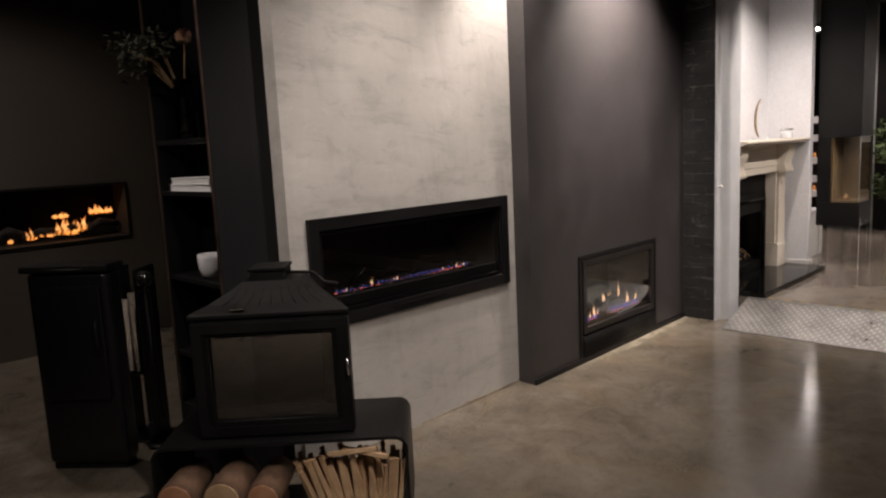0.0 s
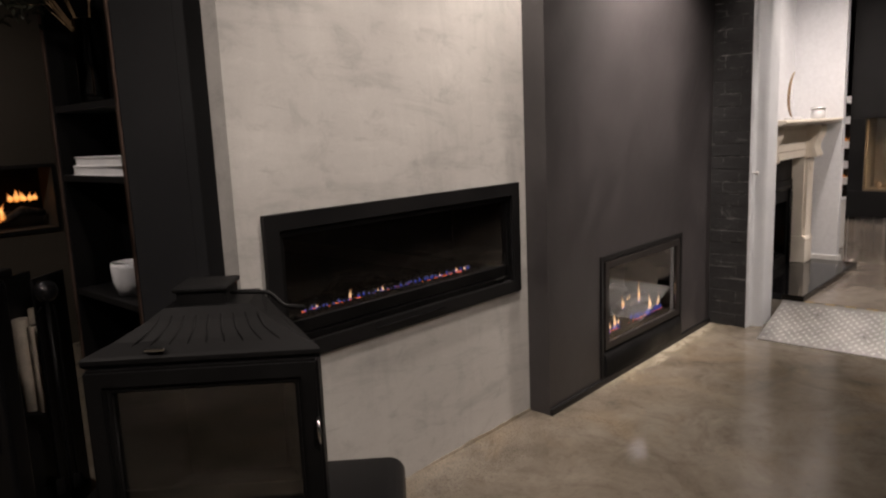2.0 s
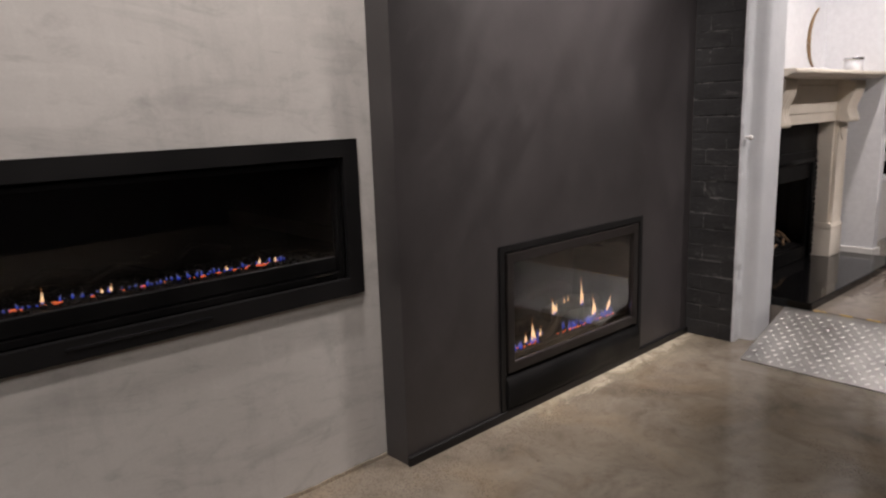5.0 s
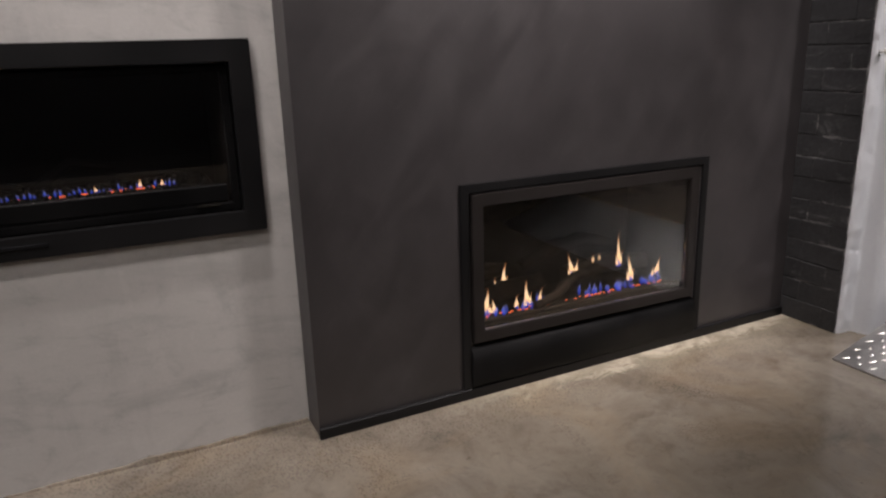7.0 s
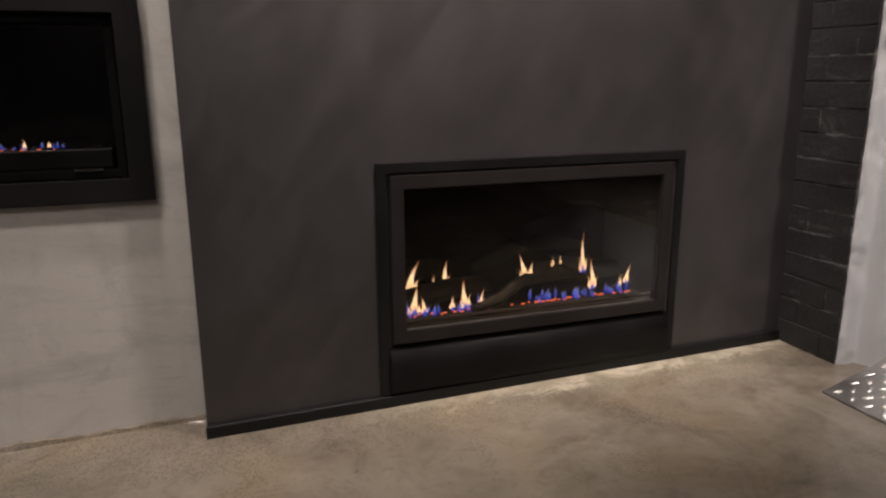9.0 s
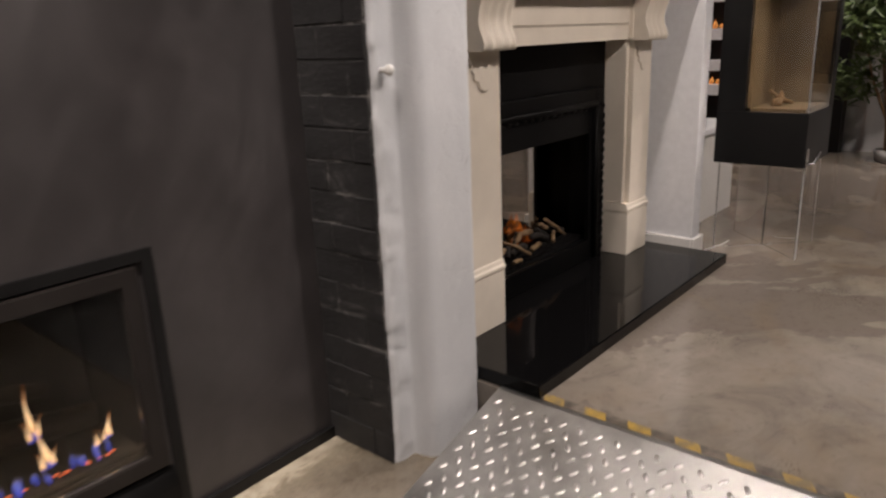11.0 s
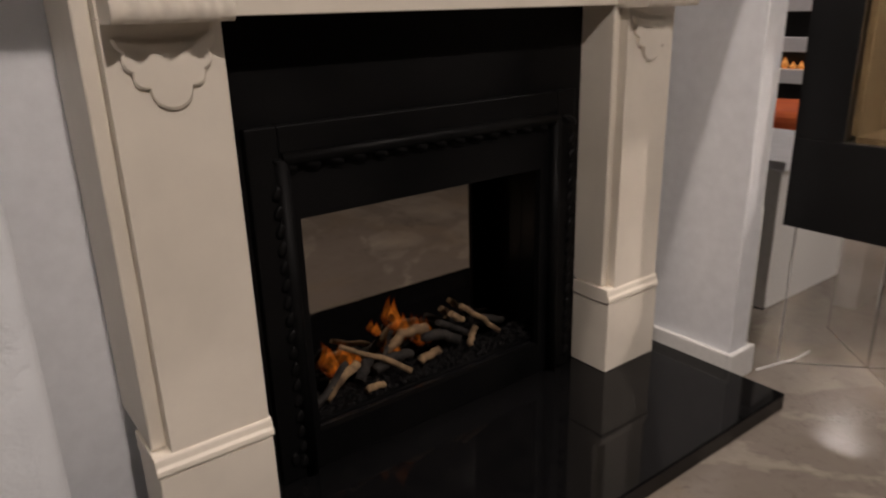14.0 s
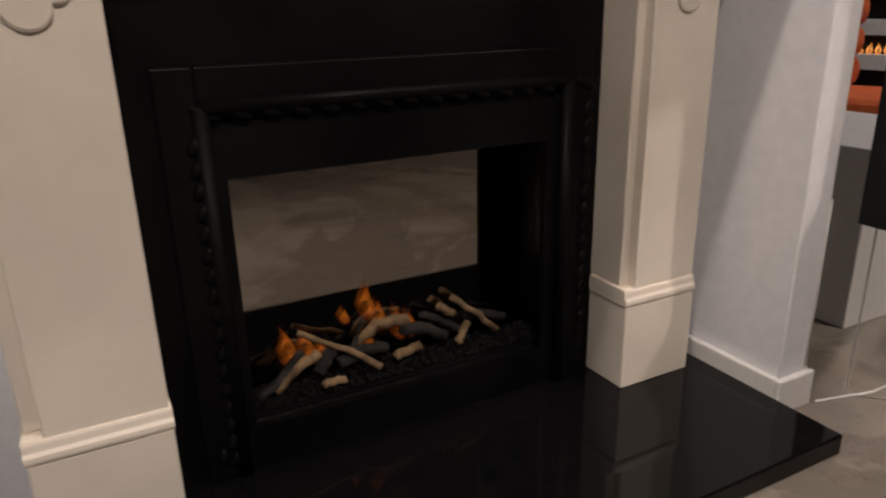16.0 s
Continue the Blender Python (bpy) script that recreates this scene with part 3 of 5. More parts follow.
structure("wall_header", box((2.072, -6.0, 2.6), (2.364, JY0 - 0.08, TOP)), M["white"], "white lintel over the opening between the rooms", "wall")

# alcove of the mantelpiece
AX0, AX1, PX = 2.367, 3.905, 3.988
structure("wall_alcove", holed(AX0, AX1, Z2, TOP, 2.78, 3.57, 0.22, 0.86, 0.02, 0.6), M["wallwhite"], "white painted alcove wall behind the mantelpiece", "wall")
structure("wall_pier", box((AX1, -0.385, Z2), (PX, 0.6, TOP), 0.004), M["wallwhite"], "pale blue-white painted wall pier", "wall")
structure("baseboard", boxes(((AX1 - 0.016, -0.3855, Z2), (AX1 - 0.001, 0.01, Z2 + 0.085)), ((AX1 - 0.016, -0.401, Z2 + 0.0), (PX + 0.016, -0.386, Z2 + 0.085)), ((PX + 0.001, -0.3855, Z2), (PX + 0.016, 0.5, Z2 + 0.085)), bev=0.004), M["trim"], "white painted baseboard round the pier", "baseboard")
structure("wall_back", box((4.03, 1.7, Z2), (6.6, 1.85, TOP)), M["grey"], "grey wall of the second room", "wall")
structure("wall_plant", box((7.25, -3.2, Z2), (7.4, -0.10, TOP)), M["grey"], "grey rendered wall behind the potted tree", "wall")
structure("wall_north", box((2.4, 3.0, 0.0), (10.0, 3.2, TOP)), M["charcoal"], "dark back wall of the second room", "wall")


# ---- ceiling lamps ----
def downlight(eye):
    d = thing("downlight", "assumed round white recessed ceiling downlight", "downlight", Matrix.Translation((eye[0], eye[1], TOP)), "ceiling downlights")
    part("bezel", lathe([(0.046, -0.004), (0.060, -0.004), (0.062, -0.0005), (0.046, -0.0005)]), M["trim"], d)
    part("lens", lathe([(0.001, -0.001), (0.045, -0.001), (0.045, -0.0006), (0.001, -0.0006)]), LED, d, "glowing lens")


# an assumed fixture at every lamp of the list, the added fills too
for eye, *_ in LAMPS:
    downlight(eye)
hang = thing("spotlight", "small bright adjustable ceiling spotlight", "spotlight", look((8.2, 0.905, 3.02), (2.5, -0.8, 0.2)))
part("rod", tube([(0, 0.0, 0.05), (0.0, 0.06, 0.09)], 0.008), M["steel"], hang)
part("head", lathe([(0.001, 0.09), (0.04, 0.09), (0.055, 0.04), (0.058, -0.03), (0.05, -0.03), (0.045, 0.02), (0.001, 0.02)][::-1]), M["steel"], hang)
part("bulb", lathe([(0.001, 0.002), (0.024, 0.004), (0.024, 0.012), (0.001, 0.018)]), LED, hang, "glowing lens")


# ---- linear gas fire in the concrete wall ----
def linear_fire():
    t = thing("linear_fireplace", "long black linear gas fireplace set in the concrete wall, lit", "fireplace", Matrix.Translation((-0.040, 0, -0.023)))
    X0, X1, ZB, ZT = -1.530, -0.040, 0.702, 1.254
    part("frame", frame_ring((X0, ZB), (X1, ZT), 0.062, CY - 0.022, CY - 0.001), M["steel"], t)
    part("inner_frame", frame_ring((X0 + 0.066, ZB + 0.066), (X1 - 0.066, ZT - 0.066), 0.022, CY - 0.004, CY + 0.03), M["ink"], t)
    bm = boxes(((-1.438, CY + 0.36, 0.737), (-0.122, CY + 0.37, 1.188)), ((-1.438, CY + 0.03, 0.737), (-1.43, CY + 0.36, 1.188)), ((-0.13, CY + 0.03, 0.737), (-0.122, CY + 0.36, 1.188)),
               ((-1.43, CY + 0.03, 1.18), (-0.13, CY + 0.36, 1.188)), ((-1.43, CY + 0.03, 0.737), (-0.13, CY + 0.36, 0.745)))
    part("firebox", bm, M["firebox"], t)
    part("lower_panel", box((-1.42, CY + 0.004, 0.795), (-0.14, CY + 0.028, 0.845), 0.003), M["ink"], t)
    part("vent_bar", box((-1.04, CY - 0.026, 0.732), (-0.62, CY - 0.0225, 0.742), 0.001), M["gloss"], t)
    part("badge", box((-0.235, CY - 0.008, 0.787), (-0.165, CY - 0.0045, 0.794), 0.0), M["chrome"], t, "small pale maker's badge")
    part("tray", box((-1.40, CY + 0.06, 0.746), (-0.16, CY + 0.34, 0.832), 0.006), M["firebox"], t)
    r = random.Random(8)
    bm = bmesh.new()
    for i in range(520):
        x, y, s = r.uniform(-1.38, -0.18), r.uniform(CY + 0.08, CY + 0.32), r.uniform(0.006, 0.013)
        bmesh.ops.create_icosphere(bm, subdivisions=1, radius=s, matrix=Matrix.LocRotScale((x, y, 0.833 + s * 0.4), Euler((r.random() * 3, r.random() * 3, 0)), (1, r.uniform(0.6, 1), r.uniform(0.5, 0.9))))
    tagged(part("crushed_glass", bm, M["coal"], t, "bed of dark crushed glass"), kind="stuff")
    logs = bmesh.new()
    for x, a in ((-1.0, 0.3), (-0.8, -0.4), (-0.55, 0.5)):
        add_tube(logs, [(x - 0.1, CY + 0.24, 0.85), (x, CY + 0.25, 0.90 + 0.03 * a), (x + 0.12, CY + 0.22, 0.87 + 0.05 * a)], [0.014, 0.017, 0.012], 9, True, 0.15, int(x * 10))
    part("ember_log", logs, M["firebox"], t, "sooty twig log")
    part("glass", box((-1.436, CY + 0.016, 0.846), (-0.124, CY + 0.020, 1.172)), M["doorglass"], t).visible_shadow = False
    # low row of flames over the slot burner
    for i in range(64):
        x = -1.29 + 1.02 * i / 63 + r.uniform(-0.006, 0.006)
        if 14 < i < 18 or 26 < i < 29:
            continue
        h = r.choice((0.008, 0.010, 0.013, 0.017, 0.024))
        f = part("flame", tongue(h, 0.012, r.uniform(-0.5, 0.5), i, 6), BLUE, t, "", Matrix.Translation((x, CY + 0.13 + r.uniform(-0.01, 0.01), 0.838)))
        f.visible_shadow = False
    for x, h in ((-1.22, 0.018), (-1.045, 0.050), (-0.885, 0.02), (-0.86, 0.028), (-0.49, 0.020), (-0.37, 0.030), (-0.31, 0.024)):
        part("flame", tongue(h, 0.011, r.uniform(-0.4, 0.4), int(x * 100), 6), FLAME, t, "yellow flame", Matrix.Translation((x, CY + 0.13, 0.838))).visible_shadow = False
    for i in range(40):
        x = r.choice((r.uniform(-1.29, -0.98), r.uniform(-0.48, -0.28), r.uniform(-1.29, -0.28)))
        part("ember", box((-0.008, -0.004, 0), (0.008, 0.004, 0.005), 0.0015, 1), EMBER, t, "", Matrix.Translation((x, CY + 0.12 + r.uniform(0, 0.02), 0.835)))


linear_fire()


# ---- gas log fire in the chimney breast ----
def gas_fire():
    t = thing("gas_fireplace", "black framed gas log fireplace set low in the chimney breast, lit", "fireplace", Matrix.Translation((-0.019, 0, 0.008)))
    part("surround", frame_ring((0.532, 0.038), (1.594, 0.757), 0.030, -0.010, -0.001), M["steel"], t)
    lip = [(0.010, 0.194), (-0.004, 0.190), (-0.014, 0.176), (-0.021, 0.158), (-0.024, 0.144), (-0.0245, 0.128), (-0.022, 0.075), (-0.018, 0.050), (-0.0105, 0.040), (0.010, 0.040)]
    ledge = prism(lip, "x", 0.5635, 1.5625)
    for f in ledge.faces:
        f.smooth = len(f.verts) == 4
    part("lower_panel", ledge, M["cast"], t, "curved black panel under the door")
    door = part("door_frame", frame_ring((0.572, 0.203), (1.550, 0.722), 0.043, -0.014, 0.012, 0.003), M["doorframe"], t)
    part("glass", box((0.616, -0.001, 0.247), (1.506, 0.003, 0.678)), M["tint"], door).visible_shadow = False
    # black ring that stands in for the shade in the gap round the door
    part("gap_shade", frame_ring((0.5625, 0.1955), (1.5635, 0.7265), 0.009, 0.010, 0.02, 0.0), M["ink"], t)
    bm = boxes(((0.572, 0.40, 0.105), (1.558, 0.41, 0.732)), ((0.572, 0.02, 0.105), (0.58, 0.40, 0.732)), ((1.55, 0.02, 0.105), (1.558, 0.40, 0.732)), ((0.58, 0.02, 0.725), (1.55, 0.40, 0.732)), ((0.58, 0.02, 0.105), (1.55, 0.40, 0.2)))
    part("firebox", bm, M["firebox"], t)
    part("burner_tray", boxes(((0.60, 0.03, 0.201), (1.52, 0.30, 0.246)), ((0.60, 0.03, 0.246), (1.52, 0.045, 0.262)), bev=0.006), M["gaslog"], t)
    r = random.Random(3)
    def log(pts, radii, seed):
        bm = bmesh.new()
        dense = []
        rr = []
        for (p, q), (ra, rb) in zip(zip(pts, pts[1:]), zip(radii, radii[1:])):
            for k in range(4):
                dense.append(Vector(p).lerp(Vector(q), k / 4))
                rr.append(ra + (rb - ra) * k / 4)
        dense.append(Vector(pts[-1]))
        rr.append(radii[-1])
        add_tube(bm, dense, rr, 11, True, 0.10, seed)
        part("log", bm, M["gaslog"], t)
    log([(0.86, 0.06, 0.262), (0.96, 0.07, 0.285), (1.02, 0.09, 0.318), (1.08, 0.12, 0.332), (1.15, 0.15, 0.318)], [0.016, 0.018, 0.020, 0.018, 0.013], 1)
    log([(0.62, 0.28, 0.32), (0.75, 0.27, 0.355), (0.86, 0.29, 0.345)], [0.03, 0.035, 0.025], 2)
    log([(0.62, 0.17, 0.275), (0.8, 0.18, 0.30), (0.98, 0.21, 0.30)], [0.032, 0.036, 0.03], 3)
    log([(0.95, 0.32, 0.33), (1.1, 0.33, 0.385), (1.27, 0.32, 0.405), (1.42, 0.33, 0.36)], [0.022, 0.030, 0.028, 0.02], 4)
    log([(1.10, 0.22, 0.30), (1.28, 0.22, 0.325), (1.48, 0.20, 0.31)], [0.034, 0.038, 0.03], 5)
    for x, y, z, h, w, l in ((0.665, 0.075, 0.262, 0.085, 0.042, 0.2), (0.70, 0.08, 0.262, 0.05, 0.026, -0.2), (0.84, 0.08, 0.262, 0.085, 0.036, -0.15), (0.80, 0.09, 0.262, 0.04, 0.022, 0.1), (0.90, 0.09, 0.262, 0.05, 0.018, 0.3),
                             (0.69, 0.2, 0.292, 0.095, 0.05, 0.45), (0.815, 0.21, 0.296, 0.085, 0.036, 0.2), (0.775, 0.2, 0.296, 0.045, 0.022, -0.1), (1.09, 0.16, 0.318, 0.075, 0.034, -0.4), (1.12, 0.17, 0.316, 0.05, 0.02, 0.1),
                             (1.22, 0.2, 0.335, 0.035, 0.014, 0.0), (1.25, 0.2, 0.335, 0.035, 0.014, 0.1), (1.325, 0.17, 0.312, 0.125, 0.026, -0.05), (1.32, 0.09, 0.275, 0.095, 0.034, -0.2), (1.46, 0.10, 0.28, 0.06, 0.024, 0.4), (1.43, 0.09, 0.275, 0.04, 0.014, 0.0)):
        part("flame", tongue(h * 1.2, w * 0.55, l, int(x * 999 + y * 99)), FLAME, t, "", Matrix.Translation((x, y, z))).visible_shadow = False
        for q in (-1, 1):
            part("flame", tongue(h * r.uniform(0.35, 0.6), w * 0.34, q * 0.4, int(x * 555 + q)), FLAME, t, "", Matrix.Translation((x + q * w * r.uniform(0.28, 0.42), y + 0.004 * q, z))).visible_shadow = False
    for i in range(58):
        x = r.uniform(0.64, 0.93) if i < 24 else r.uniform(1.08, 1.46)
        h = r.uniform(0.016, 0.045)
        part("blue_flame", tongue(h * 1.15, 0.015, r.uniform(-0.4, 0.4), i, 8), BLUE, t, "", Matrix.Translation((x, 0.07 + r.uniform(-0.015, 0.03), 0.258))).visible_shadow = False
    for i in range(44):
        x = r.uniform(0.65, 0.95) if i < 16 else r.uniform(1.0, 1.46)
        e = r.uniform(0.003, 0.007)
        part("ember", box((-e, -0.003, 0), (e, 0.003, 0.005), 0.0015, 1), EMBER, t, "", Matrix.Translation((x, 0.06 + r.uniform(0, 0.02), 0.258)))


gas_fire()


# ---- chequer plate ramp and the step ----
def tread_ramp():
    t = thing("ramp", "worn aluminium chequer plate ramp over the step", "ramp")
    y0, y1 = -2.05, -0.420
    a, b2 = Vector((1.838, 0, 0.036)), Vector((2.352, 0, 0.193))
    d = (b2 - a).normalized()
    nrm = Vector((-d.z, 0, d.x))
    prof = [(a.x, 0.031), (a.x, 0.036), (b2.x, 0.1935), (b2.x + 0.02, 0.1935), (b2.x + 0.02, 0.191), (b2.x, 0.191), (a.x + 0.02, 0.034)]
    bm = bmesh.new()
    ends = [[bm.verts.new((x, y, z)) for x, z in prof] for y in (y0, y1)]
    for i in range(len(prof)):
        bm.faces.new((ends[0][i], ends[0][(i + 1) % len(prof)], ends[1][(i + 1) % len(prof)], ends[1][i]))
    bm.faces.new(ends[0])
    bm.faces.new(ends[1][::-1])
    bmesh.ops.recalc_face_normals(bm, faces=bm.faces)
    part("plate", bm, M["alu"], t)
    bm = bmesh.new()
    L = (b2 - a).length
    k = 0
    s = 0.03
    while s < L - 0.015:
        y = y1 - 0.03 - (0.027 if k % 2 else 0)
        j = 0
        while y > y0 + 0.02:
            p = a + d * s + Vector((0, y, 0))
            ang = 0.6 if (k + j) % 2 else -0.6
            e1 = (d * math.cos(ang) + Vector((0, 1, 0)) * math.sin(ang))
            e2 = nrm.cross(e1)
            base = [bm.verts.new(p + e1 * u * 0.0135 + e2 * v * 0.0068 + nrm * 0.0002) for u, v in ((-1.15, 0), (-0.6, -1), (0.6, -1), (1.15, 0), (0.6, 1), (-0.6, 1))]
            top = [bm.verts.new(p + e1 * u * 0.0095 + e2 * v * 0.0042 + nrm * 0.0027) for u, v in ((-1.1, 0), (-0.6, -1), (0.6, -1), (1.1, 0), (0.6, 1), (-0.6, 1))]
            for i in range(6):
                bm.faces.new((base[i], base[(i + 1) % 6], top[(i + 1) % 6], top[i])).smooth = True
            bm.faces.new(top).smooth = True
            y -= 0.054
            j += 1
        s += 0.033
        k += 1
    bmesh.ops.recalc_face_normals(bm, faces=bm.faces)
    tagged(part("tread_pattern", bm, M["tread"], t, "raised tread bars, their glints lightened in the metal colour"), kind="stuff")


tread_ramp()
tape = thing("hazard_tape", "worn yellow and black hazard tape along the step edge", "tape")
y = -0.37
k = 0
while y > -2.1:
    bm = bmesh.new()
    w = 0.065
    vs = [bm.verts.new(p) for p in ((2.376, y, Z2), (2.412, y + 0.02, Z2), (2.412, y + 0.02 - w, Z2), (2.376, y - w, Z2), (2.376, y, Z2 + 0.0016), (2.412, y + 0.02, Z2 + 0.0016), (2.412, y + 0.02 - w, Z2 + 0.0016), (2.376, y - w, Z2 + 0.0016))]
    for q in ((4, 5, 6, 7), (0, 1, 5, 4), (1, 2, 6, 5), (2, 3, 7, 6), (3, 0, 4, 7)):
        bm.faces.new([vs[i] for i in q])
    bmesh.ops.recalc_face_normals(bm, faces=bm.faces)
    part("yellow_band" if k % 2 else "black_band", bm, M["yellow"] if k % 2 else M["tape_black"], tape)
    y -= w
    k += 1


# ---- mantelpiece ----
HZ = 0.235
hearth = tagged(part("hearth_slab", box((2.37, -0.553, Z2), (3.887, 0.019, HZ), 0.004), M["granite"]), "polished black granite hearth slab on the floor", "hearth")


def mantelpiece():
    t = thing("mantelpiece", "cream painted carved wooden mantelpiece on the black hearth", "mantelpiece", Matrix.Translation((0, 0, 0.048)))
    hz = HZ - 0.048
    LEGS = ((2.528, 2.703), (3.634, 3.824))
    yb, yf = -0.076, -0.192
    for x0, x1 in LEGS:
        xs = x0 + (0.0 if x0 < 3 else 0.020)
        leg = part("leg", box((xs, yf, hz + 0.2), (x1, yb, 1.112), 0.002), M["cream"], t)
        # stepped moulding on the leg's side
        xa = x0 - 0.026 if x0 < 3 else x0 - 0.002
        part("side_moulding", box((xa, yf + 0.022, hz + 0.2345), (xs - 0.0005, 0.018, 1.38), 0.004, 3), M["cream"], leg)
        cap = [(yf - 0.008, hz + 0.1965), (yf - 0.011, hz + 0.202), (yf - 0.010, hz + 0.211), (yf - 0.006, hz + 0.217), (yf - 0.004, hz + 0.228), (yf - 0.001, hz + 0.234), (yb - 0.002, hz + 0.234), (yb - 0.002, hz + 0.196)]
        pl = part("plinth", box((x0 - (0.028 if x0 < 3 else 0.008), yf - 0.008, hz), (x1 + 0.001, yb - 0.001, hz + 0.196), 0.003), M["cream"], t)
        part("plinth_cap", prism(cap, "x", x0 - (0.030 if x0 < 3 else 0.010), x1 + 0.003, 0.0015), M["cream"], pl)
        # corbel: a shallow scroll with three soft flutes
        xa, xb = x0 + 0.004, x1 - 0.002
        key = [(0.055, 1.106), (0.062, 1.113), (0.064, 1.126), (0.058, 1.146), (0.048, 1.168), (0.044, 1.192), (0.047, 1.218), (0.057, 1.246), (0.071, 1.276), (0.082, 1.308), (0.086, 1.342), (0.083, 1.374)]
        prof = [(-0.03, 1.106)] + key + [(-0.03, 1.374)]
        cb = bmesh.new()
        grid = []
        for i in range(49):
            u = i / 48
            flute = 0.0055 * math.cos(u * 8 * math.pi) + 0.004 * (1 - abs(2 * u - 1) ** 4)
            grid.append([cb.verts.new((xa + (xb - xa) * u, yf - d0 - (flute if d0 > 0 else 0), z0)) for d0, z0 in prof])
        for g0, g1 in zip(grid, grid[1:]):
            for k in range(len(prof)):
                f = cb.faces.new((g0[k], g0[(k + 1) % len(prof)], g1[(k + 1) % len(prof)], g1[k]))
                f.smooth = 0 < k < len(prof) - 2
        cb.faces.new(grid[0])
        cb.faces.new(grid[-1][::-1])
        bmesh.ops.recalc_face_normals(cb, faces=cb.faces)
        part("corbel", cb, M["cream"], t, "scrolled corbel")
        # flat scalloped leaf below the corbel
        xc, zc = (x0 + x1) / 2 + (0.0 if x0 < 3 else 0.010), 1.068
        lobes = [(sx * lx, lz, lr) for sx in (-1, 1) for lx, lz, lr in ((0.053, 0.018, 0.020), (0.047, -0.012, 0.018), (0.036, -0.036, 0.017))] + [(0.0, -0.054, 0.031), (0.0, -0.01, 0.040)]
        bm = bmesh.new()
        rim = []
        for k in range(91):
            a = math.pi * (0.92 + 1.16 * k / 90)
            ca, sa = math.cos(a), math.sin(a)
            best = 0.01
            for lx, lz, lr in lobes:
                along = ca * lx + sa * lz
                off = lr * lr - (lx * lx + lz * lz - along * along)
                if off > 0:
                    best = max(best, along + math.sqrt(off))
            rim.append((xc + ca * best, min(1.1055, zc + sa * best)))
        rings = [[bm.verts.new((xc + (px - xc) * sc, yf - dy, zc + (pz - zc) * sc)) for px, pz in rim] for sc, dy in ((1.0, 0.0004), (1.0, 0.0050), (0.95, 0.0075), (0.55, 0.0085))]
        for r0, r1 in zip(rings, rings[1:]):
            for k in range(90):
                bm.faces.new((r0[k], r0[k + 1], r1[k + 1], r1[k]))
        bm.faces.new(rings[-1])
        bmesh.ops.recalc_face_normals(bm, faces=bm.faces)
        part("shell_ornament", bm, M["cream"], leg, "carved scalloped shell")
    # frieze, header blocks and shelf
    part("frieze", box((2.7035, -0.176, 1.112), (3.6335, yb, 1.385), 0.002), M["cream"], t)
    part("frieze_panel", prism([(-0.1765, 1.17), (-0.182, 1.178), (-0.182, 1.34), (-0.1765, 1.35)], "x", 2.72, 3.62), M["cream"], t)
    for x0, x1 in LEGS:
        part("header_block", box((x0, yf, 1.1125), (x1, yb, 1.385), 0.002), M["cream"], t)
    prof = [(-0.08, 1.386), (-0.336, 1.386), (-0.354, 1.390), (-0.362, 1.398), (-0.381, 1.400), (-0.386, 1.404), (-0.388, 1.414), (-0.384, 1.424), (-0.376, 1.426), (-0.08, 1.426)]
    part("shelf", prism(prof, "x", 2.40, 3.892, 0.0015), M["cream"], t)
    for xa, xb in ((2.704, 2.806), (3.572, 3.6335)):
        part("side_panel", box((xa, -0.072, hz), (xb, 0.018, 1.112)), M["ink"], t, "black insert panel")
    part("top_panel", box((2.8061, -0.072, 0.80), (3.5719, 0.018, 1.112)), M["ink"], t, "black insert panel")


mantelpiece()


